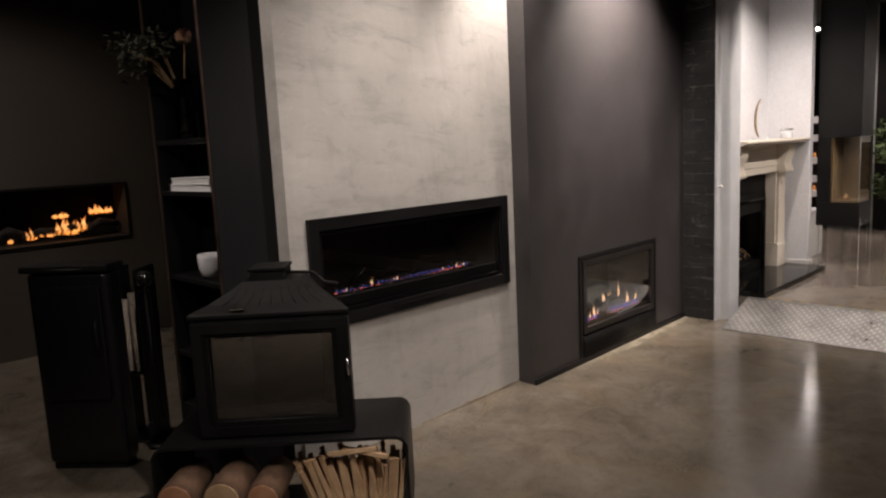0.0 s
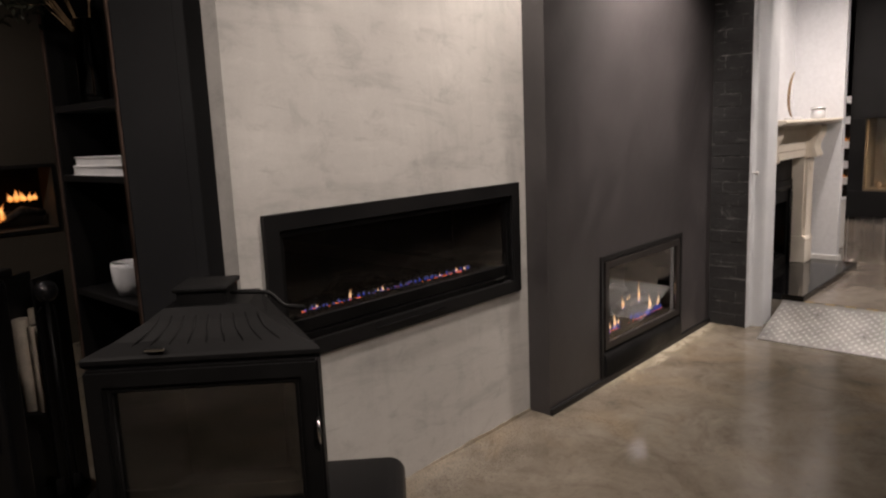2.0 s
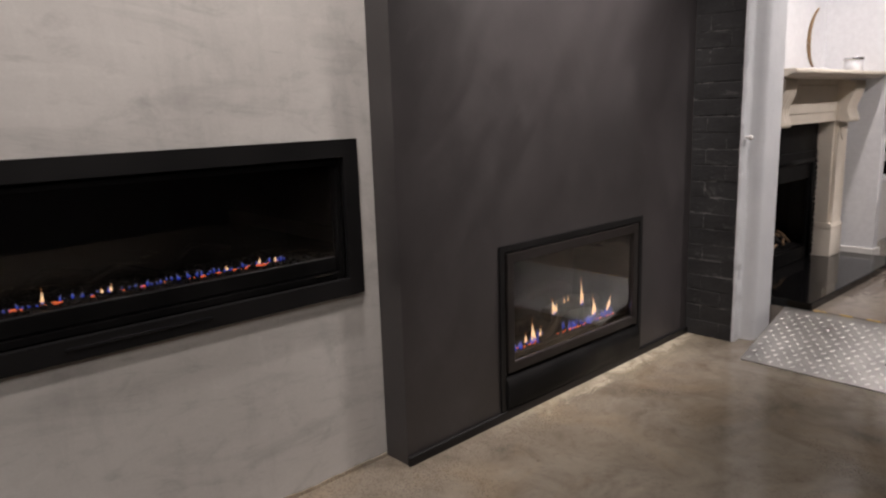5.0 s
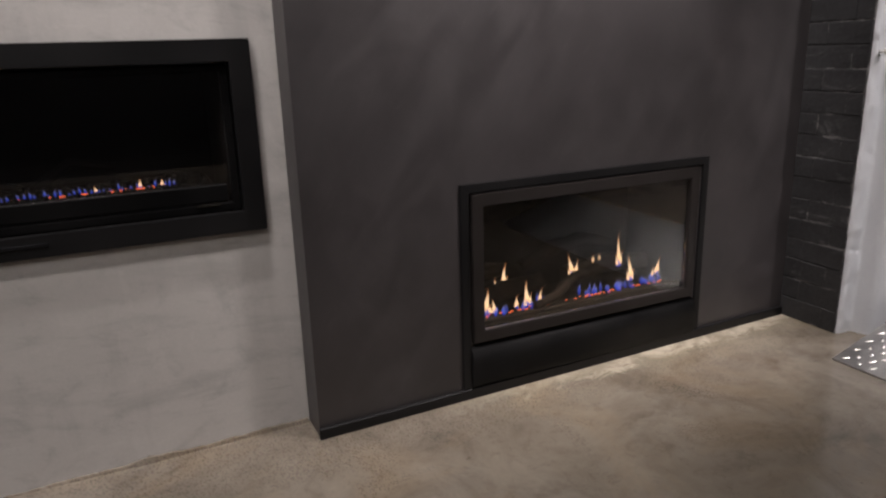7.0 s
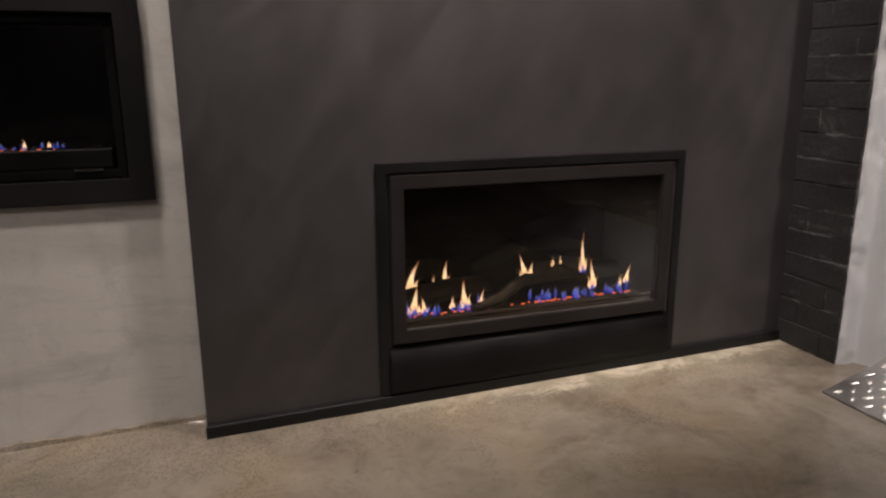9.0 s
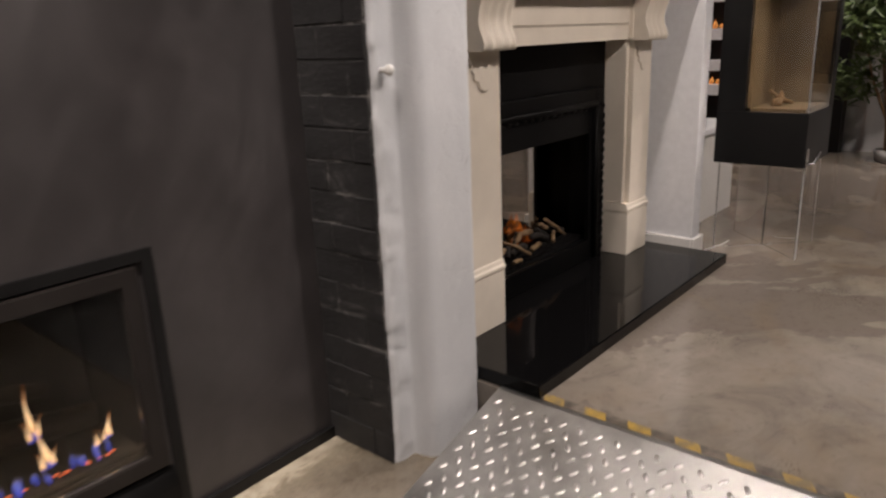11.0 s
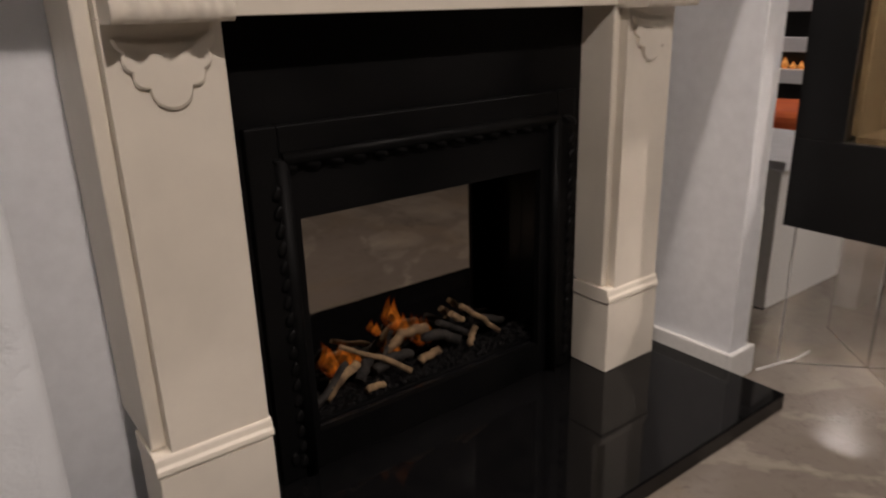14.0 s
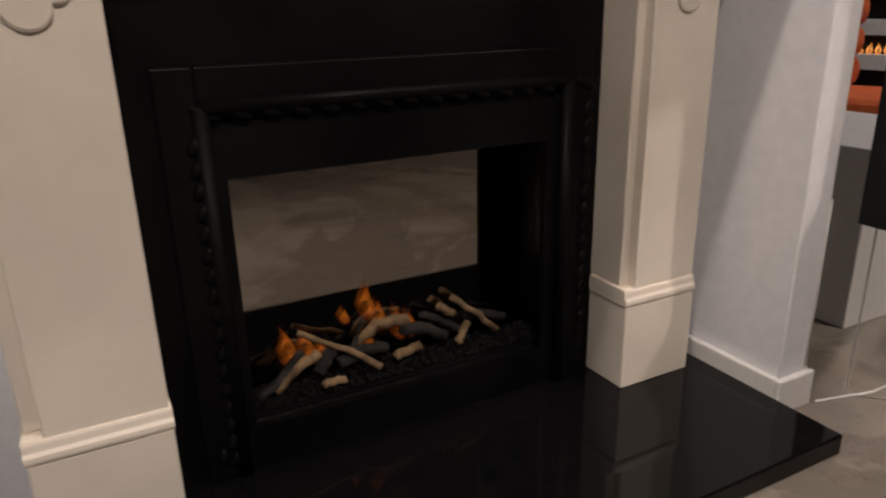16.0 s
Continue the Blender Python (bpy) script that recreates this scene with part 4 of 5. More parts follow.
# ---- electric fire inside the mantelpiece ----
def electric_fire():
    t = thing("electric_fireplace", "black ornate cast frame electric fireplace with glowing fake logs", "fireplace", Matrix.Translation((-0.021, 0, 0.047)))
    hz = HZ - 0.047
    X0, X1, ZT = 2.777, 3.616, 0.925
    # outer carved frame
    bm = bmesh.new()
    for lo, hi in (((X0, hz + 0.0), (X0 + 0.062, ZT)), ((X1 - 0.062, hz), (X1, ZT)), ((X0 + 0.062, ZT - 0.062), (X1 - 0.062, ZT))):
        add_box(bm, (lo[0], -0.092, lo[1]), (hi[0], -0.0725, hi[1]), 0.004)
    part("outer_frame", bm, M["ink"], t)
    # egg and dart beads along the frame
    bead = bmesh.new()
    bmesh.ops.create_icosphere(bead, subdivisions=2, radius=0.013, matrix=Matrix.Diagonal((0.8, 0.55, 1.35, 1)))
    for f in bead.faces:
        f.smooth = True
    first = part("bead", bead, M["ink"], t, "", Matrix.Translation((X0 + 0.03, -0.093, hz + 0.05)))
    def more(m):
        ob = new("bead", first.data)
        ob.parent = t
        ob.matrix_world = m
    z = hz + 0.086
    while z < ZT - 0.06:
        for x in (X0 + 0.03, X1 - 0.03):
            more(Matrix.Translation((x, -0.093, z)) @ Matrix.Rotation(0.5, 4, "Y"))
        z += 0.036
    x = X0 + 0.05
    while x < X1 - 0.03:
        more(Matrix.Translation((x, -0.093, ZT - 0.026)) @ Matrix.Rotation(2.0, 4, "Y") @ Matrix.Diagonal((1, 1, 1.5, 1)))
        x += 0.05
    # rounded inner moulding
    xi0, xi1, zi = 2.842, 3.553, 0.862
    bm = bmesh.new()
    for a, b2 in (((xi0, hz + 0.002), (xi0, zi)), ((xi0, zi), (xi1, zi)), ((xi1, zi), (xi1, hz + 0.002))):
        add_tube(bm, [(a[0], -0.090, a[1]), (b2[0], -0.090, b2[1])], 0.014, 12)
    part("inner_moulding", bm, M["ink"], t)
    part("inner_frame", holed(2.850, 3.545, hz + 0.001, 0.855, 2.874, 3.512, 0.272, 0.742, -0.082, -0.066), M["ink"], t)
    part("bottom_ledge", box((2.874, -0.078, 0.252), (3.512, -0.05, 0.2715), 0.003), M["gloss"], t)
    # box behind
    bm = boxes(((2.83, 0.30, 0.2), (3.592, 0.31, 0.79)), ((2.83, -0.06, 0.2), (2.84, 0.30, 0.79)), ((3.582, -0.06, 0.2), (3.592, 0.30, 0.79)), ((2.84, -0.06, 0.78), (3.582, 0.30, 0.79)), ((2.84, -0.06, 0.2), (3.582, 0.30, 0.21)))
    part("firebox", bm, M["gloss"], t)
    part("mirror_screen", box((2.842, 0.058, 0.290), (3.580, 0.062, 0.779)), M["screen"], t, "smoked mirror screen behind the logs")
    part("bed_tray", box((2.85, -0.045, 0.211), (3.575, 0.057, 0.275), 0.004), M["ink"], t)
    r = random.Random(21)
    bm = bmesh.new()
    for i in range(700):
        x, y, s = r.uniform(2.86, 3.56), r.uniform(-0.04, 0.050), r.uniform(0.004, 0.010)
        bmesh.ops.create_icosphere(bm, subdivisions=1, radius=s, matrix=Matrix.LocRotScale((x, y, 0.276 + s * 0.3), Euler((r.random() * 3, r.random() * 3, 0)), (1, r.uniform(0.6, 1), r.uniform(0.5, 0.9))))
    tagged(part("ember_gravel", bm, M["coal"], t, "dark crushed ember bed"), kind="stuff")

    def log(p0, p1, r0, r1, mat, seed, sag=0.0):
        n = 8
        pts = []
        q = random.Random(seed)
        for i in range(n):
            s = i / (n - 1)
            v = Vector(p0).lerp(Vector(p1), s) + Vector((q.uniform(-1, 1) * 0.004, q.uniform(-1, 1) * 0.004, sag * math.sin(math.pi * s) + q.uniform(-1, 1) * 0.003))
            pts.append(v)
        ob = part("log", tube(pts, [r0 + (r1 - r0) * i / (n - 1) for i in range(n)], 10, 0.14, seed), mat, t)
        return ob

    pale, dark = M["palelog"], M["char"]
    E = 0.284
    for p0, p1, ra, rb, mt, sg in (
        ((2.90, 0.00, E), (3.00, 0.03, E + 0.075), 0.016, 0.010, dark, 0.0),
        ((2.93, 0.01, E + 0.01), (3.03, 0.05, E + 0.05), 0.020, 0.017, pale, 0.012),
        ((3.02, 0.02, E + 0.02), (3.07, 0.06, E + 0.055), 0.022, 0.018, dark, 0.0),
        ((3.00, 0.07, E + 0.10), (3.15, -0.01, E + 0.012), 0.009, 0.011, pale, 0.004),
        ((3.02, -0.02, E + 0.008), (3.07, -0.025, E + 0.012), 0.012, 0.012, pale, 0.0),
        ((3.07, 0.04, E + 0.02), (3.18, 0.05, E + 0.03), 0.020, 0.018, dark, 0.01),
        ((3.12, 0.07, E + 0.05), (3.24, 0.06, E + 0.075), 0.017, 0.019, pale, 0.02),
        ((3.19, 0.02, E + 0.015), (3.25, 0.01, E + 0.03), 0.016, 0.014, pale, 0.0),
        ((3.22, 0.06, E + 0.06), (3.32, 0.02, E + 0.03), 0.022, 0.018, dark, 0.01),
        ((3.27, 0.06, E + 0.085), (3.36, 0.05, E + 0.03), 0.012, 0.014, dark, 0.0),
        ((3.32, 0.07, E + 0.09), (3.345, 0.05, E + 0.07), 0.013, 0.013, pale, 0.0),
        ((3.35, 0.06, E + 0.105), (3.445, 0.00, E + 0.02), 0.011, 0.010, pale, 0.004),
        ((3.34, 0.0, E + 0.012), (3.37, 0.02, E + 0.05), 0.013, 0.012, pale, 0.0),
        ((3.38, 0.07, E + 0.05), (3.48, 0.05, E + 0.03), 0.016, 0.014, dark, 0.008),
        ((3.10, 0.06, E + 0.03), (3.14, 0.07, E + 0.10), 0.010, 0.007, dark, 0.0),
    ):
        p0, p1 = (p0[0], p0[1] * 0.72 - 0.012, p0[2]), (p1[0], p1[1] * 0.72 - 0.012, p1[2])
        log(p0, p1, ra * 0.68, rb * 0.68, mt, int(p0[0] * 1000 + p1[0] * 77), sg)
    for x, z, h, w in ((2.975, 0.03, 0.085, 0.05), (3.015, 0.03, 0.075, 0.05), (3.045, 0.02, 0.05, 0.04), (3.10, 0.095, 0.035, 0.03), (3.145, 0.02, 0.055, 0.05), (3.150, 0.095, 0.085, 0.045), (3.175, 0.065, 0.07, 0.05), (3.225, 0.03, 0.085, 0.045), (3.25, 0.03, 0.07, 0.04)):
        f = part("flame", tongue(h, w * 0.9, r.uniform(-0.3, 0.3), int(x * 333), 12), ORANGE, t, "soft orange flame", Matrix.Translation((x, 0.046, E + z)))
        f.visible_shadow = False


electric_fire()


# ---- ornaments on the mantel shelf ----
SH = 1.474
orn = thing("sculpture", "thin brown crescent arc sculpture on a small white base", "sculpture", Matrix.Translation((3.10, -0.22, SH)))
part("base", box((-0.10, -0.04, 0.0), (0.10, 0.04, 0.022), 0.004), M["ceramic"], orn)
pts = [(0.05 - 0.17 * math.cos(math.radians(a)) + 0.02 * math.sin(math.radians(a)), 0.0, 0.195 + 0.185 * math.sin(math.radians(a))) for a in range(-70, 66, 9)]
part("arc", tube(pts, [0.006 + 0.005 * math.sin(math.pi * i / (len(pts) - 1)) for i in range(len(pts))], 10), M["stem"], orn, "thin tapering brown arc")
jar = thing("candle_jar", "short white candle jar with a pale metal lid", "candle", Matrix.Translation((3.66, -0.25, SH)))
part("jar", lathe([(0.050, 0.0), (0.055, 0.006), (0.055, 0.075), (0.001, 0.075)]), M["ceramic"], jar)
part("lid", lathe([(0.059, 0.0755), (0.061, 0.080), (0.059, 0.092), (0.001, 0.094)]), M["chrome"], jar, "pale metal lid")

# wall knob
kn = thing("coat_peg", "small round white peg fixed to the rough rendered wall end", "peg", pose(2.090, JY0 - 0.001, 1.128, 90))
part("stem", lathe([(0.007, -0.004), (0.007, 0.020), (0.001, 0.020)]), M["trim"], kn)
part("cap", lathe([(0.001, 0.0195), (0.011, 0.0195), (0.013, 0.023), (0.013, 0.032), (0.010, 0.036), (0.001, 0.037)]), M["trim"], kn)

# torn lower edge of the concrete render, floor cement creeping up the wall
rag = random.Random(44)
bm = bmesh.new()
low, high = [], []
h = 0.02
n = 90
for i in range(n + 1):
    x = CL + 0.01 + (-0.006 - CL - 0.01) * i / n
    h = min(0.016, max(0.003, h + rag.uniform(-0.004, 0.004))) + (rag.uniform(0, 0.006) if i % 7 == 0 else 0)
    zf = 0.0165 * x
    low.append([bm.verts.new((x, CY - 0.012 - rag.uniform(0, 0.008), zf - 0.01)), bm.verts.new((x, CY - 0.006, zf + h)), bm.verts.new((x, CY + 0.004, zf + h + 0.003))])
for a, b2 in zip(low, low[1:]):
    for k in range(2):
        bm.faces.new((a[k], b2[k], b2[k + 1], a[k + 1]))
bmesh.ops.recalc_face_normals(bm, faces=bm.faces)
structure("baseboard_cement", bm, M["floor1"], "rough cement edge along the foot of the concrete wall", "baseboard")


# ---- shelf tower beside the concrete wall ----
TX, TY0, TY1, TYB = -1.970, 0.222, 0.800, 0.778      # front edge, near face, far face, inside of the far cheek
for lo, hi in (((TX + 0.2, TY0, -0.05), (CL - 0.0005, TY1, TOP)), ((TX, TY0, -0.05), (TX + 0.1995, TY0 + 0.022, TOP)), ((TX, TYB, -0.05), (TX + 0.1995, TY1, TOP)), ((TX, TY0 + 0.0225, -0.05), (TX + 0.1995, TYB - 0.0005, 0.30)), ((TX, TY0 + 0.0225, 2.55), (TX + 0.1995, TYB - 0.0005, TOP))):
    structure("wall_niche", box(lo, hi), M["charcoal"], "charcoal painted wall end round a shelf niche", "wall")
unit = thing("shelf_unit", "dark open shelf niche with copper coloured edge strips", "shelf")
part("edge_strip", box((TX - 0.006, TY0 + 0.004, 0.3), (TX - 0.0005, TY0 + 0.020, 2.55), 0.001), M["copper"], unit, "thin copper edge strip")
part("edge_strip", box((TX - 0.006, TYB + 0.002, 0.3), (TX - 0.0005, TY1 - 0.004, 2.55), 0.001), M["copper"], unit)
# added black sheets: the niche's inner shade put into colour
part("lining", boxes(((TX + 0.194, TY0 + 0.0225, 0.301), (TX + 0.199, TYB - 0.0005, 2.549)), ((TX + 0.002, TYB - 0.006, 0.301), (TX + 0.1935, TYB - 0.0005, 2.549))), M["ink"], unit, "black sheets standing in for the shade inside the niche")
SHELVES = (0.58, 0.972, 1.395, 1.64)
for z in SHELVES:
    part("shelf_board", box((TX + 0.004, TY0 + 0.023, z - 0.022), (TX + 0.193, TYB - 0.007, z), 0.001), M["steel"], unit)
for i in range(2):
    bk = thing("book", "large white hardcover book lying flat on the shelf", "book", pose(TX + 0.098, 0.488 - 0.004 * i, 1.395 + 0.032 * i, 0, 0, 1.5 - 2.5 * i), "books on the shelf")
    part("page_block", box((-0.082, -0.196, 0.004), (0.082, 0.196, 0.028)), M["paper"], bk)
    part("cover", boxes(((-0.086, -0.20, 0.0), (0.086, 0.20, 0.0038)), ((-0.086, -0.20, 0.0282), (0.086, 0.20, 0.032)), ((0.0825, -0.20, 0.0038), (0.086, 0.20, 0.0282)), bev=0.001), M["paper"], bk, "white cover")
BOWL = Matrix.Translation((TX + 0.080, 0.475, 0.972))
bowl = tagged(part("bowl", lathe([(0.03, 0.0), (0.045, 0.004), (0.060, 0.05), (0.064, 0.10), (0.061, 0.118), (0.056, 0.118), (0.055, 0.09), (0.04, 0.02), (0.001, 0.014)]), M["ceramic"], None, "", BOWL), "white glazed ceramic bowl on the shelf", "bowl")
tagged(part("wax_candle", lathe([(0.036, 0.018), (0.0485, 0.07), (0.0525, 0.100), (0.001, 0.100)]), M["wax"], None, "", BOWL), "cream wax filling in the white bowl", "candle")


def leafy(bm, centre, count, radius, size, rng, flat=0.8):
    for i in range(count):
        d = Vector((rng.gauss(0, 1), rng.gauss(0, 1), rng.gauss(0, flat)))
        d = d.normalized() * radius * rng.random() ** 0.45
        p = Vector(centre) + d
        s = size * rng.uniform(0.6, 1.2)
        q = Euler((rng.uniform(-1.2, 1.2), rng.uniform(-1.2, 1.2), rng.uniform(0, 6.28))).to_matrix()
        vs = [bm.verts.new(p + q @ Vector(v) * s) for v in ((0, -1, 0), (0.32, -0.35, 0.06), (0.30, 0.35, 0.06), (0, 1, -0.12), (-0.30, 0.35, 0.06), (-0.32, -0.35, 0.06))]
        bm.faces.new((vs[0], vs[1], vs[2], vs[3]))
        bm.faces.new((vs[0], vs[3], vs[4], vs[5]))


vase = thing("vase", "tall clear glass vase with dark branches and a dried flower", "vase", Matrix.Translation((TX + 0.075, 0.585, 1.64)))
part("glass_body", lathe([(0.044, 0.0), (0.047, 0.004), (0.048, 0.285), (0.044, 0.285), (0.043, 0.012), (0.001, 0.012)]), M["glass"], vase)
r = random.Random(5)
tips = []
for i in range(8):
    a = r.uniform(2.5, 4.0)
    tip = Vector((math.cos(a) * r.uniform(0.12, 0.28), 0.02 + r.uniform(-0.06, 0.16), r.uniform(0.33, 0.45)))
    part("branch", tube([(0, 0, 0.015), (0.0, 0.01, 0.2), tip * 0.6 + Vector((0, 0, 0.13)), tip], [0.003, 0.003, 0.002, 0.001], 5), M["stem"], vase)
    tips.append(tip)
bm = bmesh.new()
for tip in tips:
    leafy(bm, tip, 40, 0.085, 0.024, r)
tagged(part("foliage", bm, M["darkleaf"], vase), kind="stuff")
bm = bmesh.new()
for i in range(70):
    u, a = 1 - 2 * (i + 0.5) / 70, i * 2.39996
    d = Vector((math.sqrt(1 - u * u) * math.cos(a), math.sqrt(1 - u * u) * math.sin(a), u))
    side = d.orthogonal().normalized() * 0.008
    p = [bm.verts.new(d * 0.012 - side), bm.verts.new(d * 0.012 + side), bm.verts.new(d * 0.034 + side * 0.9), bm.verts.new(d * 0.044), bm.verts.new(d * 0.034 - side * 0.9)]
    bm.faces.new(p)
part("flower_head", bm, M["dryflower"], vase, "dried reddish brown flower head", Matrix.Translation((0.0, -0.06, 0.475)))
part("flower_stem", tube([(0, 0, 0.015), (0.005, -0.01, 0.25), (0.0, -0.06, 0.44)], 0.003, 6), M["stem"], vase)


# ---- wood stove on its steel bench ----
SM = pose(-2.041, -0.255, -0.008, 0, 0, -44.0)       # face centre; local x along the face, y back


def wood_bench():
    t = thing("stove_bench", "black steel U-shaped stove bench with rounded corners", "bench", SM)
    x0, x1, zt, th, R = -0.50, 0.535, 0.410, 0.012, 0.055
    outer, inner = [], []
    for cx, a0 in ((x0 + R, 180), (x1 - R, 90)):
        for k in range(7):
            a = math.radians(a0 - 15 * k)
            outer.append((cx + R * math.cos(a), zt - R + R * math.sin(a)))
            inner.append((cx + (R - th) * math.cos(a), zt - R + (R - th) * math.sin(a)))
    prof = [(x0, 0.0)] + outer + [(x1, 0.0), (x1 - th, 0.0)] + inner[::-1] + [(x0 + th, 0.0)]
    part("bent_plate", prism(prof, "y", -0.06, 0.40), M["steel"], t)
    part("base_rail", box((x0 + 0.013, -0.05, 0.0), (x1 - 0.013, 0.39, 0.012), 0.002), M["steel"], t)


wood_bench()


def wood_stove():
    t = thing("wood_stove", "matt black cast iron wood stove with a large glass door, unlit", "stove", SM)
    zb = 0.410
    hull = [(-0.315, 0.055), (-0.315, 0.09), (-0.17, 0.36), (0.17, 0.36), (0.315, 0.09), (0.315, 0.055), (0.293, 0.055), (0.293, 0.085), (0.158, 0.338), (-0.158, 0.338), (-0.293, 0.085), (-0.293, 0.055)]
    part("body", prism(hull, "z", zb + 0.02, 0.905), M["cast"], t)
    part("base_plate", prism(hull[:6], "z", zb, zb + 0.0198), M["cast"], t)
    # canopy: a low pyramid with a rolled lip
    bm = bmesh.new()
    rings = []
    for x, xk, y0, y1, z in ((0.322, 0.18, 0.020, 0.37, 0.906), (0.326, 0.184, 0.014, 0.374, 0.914), (0.326, 0.184, 0.014, 0.374, 0.926), (0.318, 0.178, 0.022, 0.368, 0.934), (0.25, 0.16, 0.060, 0.35, 0.962), (0.17, 0.13, 0.100, 0.335, 1.005), (0.12, 0.11, 0.12, 0.325, 1.040)):
        rings.append([bm.verts.new(p) for p in ((-x, y0, z), (x, y0, z), (xk, y1, z), (-xk, y1, z))])
    for r0, r1 in zip(rings, rings[1:]):
        for k in range(4):
            bm.faces.new((r0[k], r0[(k + 1) % 4], r1[(k + 1) % 4], r1[k]))
    bm.faces.new(rings[0][::-1])
    bm.faces.new(rings[-1])
    bmesh.ops.bevel(bm, geom=[e for e in bm.edges if e.is_manifold and e.calc_face_angle(0) > 0.5], offset=0.005, segments=2, affect="EDGES")
    part("canopy", bm, M["cast"], t, "sloping cast top")
    bm = box((-0.090, 0.135, 1.02), (0.052, 0.29, 1.078), 0.006)
    add_box(bm, (-0.097, 0.128, 1.0785), (0.059, 0.296, 1.092), 0.004)
    part("flue_collar", bm, M["cast"], t, "boxy cast flue collar")
    # shallow flutes on the sloping front
    for k in range(9):
        x = -0.13 + 0.034 * k
        part("flute", tube([(x * 1.5, 0.048, 0.950), (x * 1.15, 0.084, 0.983), (x, 0.110, 1.018)], [0.003, 0.005, 0.003], 6), M["cast"], t)
    part("damper_rod", tube([(0.050, 0.19, 1.062), (0.160, 0.19, 1.056), (0.172, 0.19, 1.048), (0.206, 0.19, 1.012), (0.266, 0.19, 1.002)], 0.007), M["cast"], t)
    door = part("door", frame_ring((-0.318, zb + 0.004), (0.318, 0.902), 0.056, 0.0, 0.054, 0.008), M["cast"], t)
    part("door_bead", frame_ring((-0.263, zb + 0.058), (0.263, 0.848), 0.014, 0.008, 0.03, 0.004), M["cast"], door)
    part("glass", box((-0.262, 0.032, zb + 0.060), (0.262, 0.037, 0.846)), M["doorglass"], door).visible_shadow = False
    part("handle", tube([(0.308, -0.001, 0.66), (0.310, -0.018, 0.665), (0.310, -0.020, 0.725), (0.308, -0.001, 0.73)], 0.006), M["chrome"], door, "small bright handle")
    part("latch", box((-0.15, 0.012, 0.944), (-0.095, 0.030, 0.952), 0.002), M["chrome"], t, "small bright latch")
    part("back_lining", box((-0.155, 0.322, zb + 0.035), (0.155, 0.337, 0.88), 0.003), M["firebox"], t)
    part("log_retainer", box((-0.28, 0.075, zb + 0.05), (0.28, 0.09, zb + 0.105), 0.003), M["firebox"], t)


wood_stove()


def round_log(x, y, r0, length, mat_end, yaw, lift=0.0, name="firewood_log", label="round log with bark and a red-brown cut end under the bench"):
    t = thing(name, label, "log", SM @ pose(x, y, r0 + 0.0125 + lift, 0, 0, yaw), "logs under the bench")
    part("bark", tube([(0, -length / 2 + 0.004, 0), (0, 0, 0), (0, length / 2, 0)], [r0, r0 * 1.03, r0 * 0.97], 18, 0.05, int(x * 100)), M["bark"], t)
    bm = bmesh.new()
    add_tube(bm, [(0, -length / 2, 0), (0, -length / 2 + 0.0045, 0)], [r0 * 0.93, r0 * 0.95], 18, True, 0.03, 3)
    part("cut_end", bm, mat_end, t, "sawn end grain")


for x, y, r0, mt, lift in ((-0.385, 0.02, 0.075, "redwood", 0.0), (-0.225, 0.0, 0.076, "cutwood", 0.0), (-0.065, 0.02, 0.070, "redwood", 0.0), (-0.372, -0.04, 0.072, "redwood", 0.150), (-0.185, -0.05, 0.074, "cutwood", 0.150), (-0.035, -0.02, 0.064, "redwood", 0.140)):
    round_log(x, y, r0, 0.27, M[mt], random.Random(int(x * 99)).uniform(-5, 5), lift)
r = random.Random(17)
for layer in range(3):
    for k in range(19):
        x = 0.125 + 0.0205 * k + r.uniform(-0.006, 0.006)
        w, h, half = r.uniform(0.008, 0.013), r.uniform(0.007, 0.011), r.uniform(0.125, 0.160)
        lean = -24 + 30 * k / 18 + r.uniform(-7, 7)
        st = part("kindling_stick", box((-w, -h, -half), (w, h, half), 0.002, 1), M["cutwood"], None, "", SM @ pose(x, -0.02 + 0.055 * layer + r.uniform(-0.012, 0.012), 0.018 + half, r.uniform(-5, 5), lean, r.uniform(-25, 25)))
        tagged(st, "pale split kindling stick leaning upright under the bench", "kindling", "kindling sticks")
for x, z, yaw, tip in ((0.36, 0.345, 72, 5), (0.31, 0.352, 84, -6)):
    st = part("kindling_stick", box((-0.013, -0.10, -0.009), (0.013, 0.10, 0.009), 0.002, 1), M["cutwood"], None, "", SM @ pose(x, -0.05, z, tip, 12, yaw))
    tagged(st, "pale split kindling stick lying across the stack", "kindling", "kindling sticks")


# ---- second stove with its tools, beyond the tower ----
S2 = pose(-2.375, 1.045, -0.008, 0, 0, -50)
st2 = thing("pellet_stove", "tall narrow glossy black stove", "stove", S2)
part("body", box((-0.215, 0.0, 0.03), (0.215, 0.13, 1.03), 0.03, 4), M["gloss"], st2)
part("plinth", box((-0.195, 0.02, 0.0), (0.195, 0.115, 0.03)), M["steel"], st2)
part("top_plate", box((-0.235, -0.015, 1.031), (0.225, 0.145, 1.065), 0.008, 3), M["cast"], st2)
dr = part("door", box((-0.175, -0.020, 0.38), (0.175, -0.001, 0.96), 0.008, 3), M["gloss"], st2)
part("glass", box((-0.13, -0.024, 0.45), (0.13, -0.0205, 0.90)), M["gloss"], dr)
part("handle", tube([(0.15, -0.022, 0.62), (0.15, -0.045, 0.63), (0.15, -0.045, 0.78), (0.15, -0.022, 0.79)], 0.007), M["steel"], dr)
part("top_trim", tube([(-0.2, -0.018, 1.048), (0.1, -0.018, 1.048)], 0.003), M["chrome"], st2, "bright trim line")

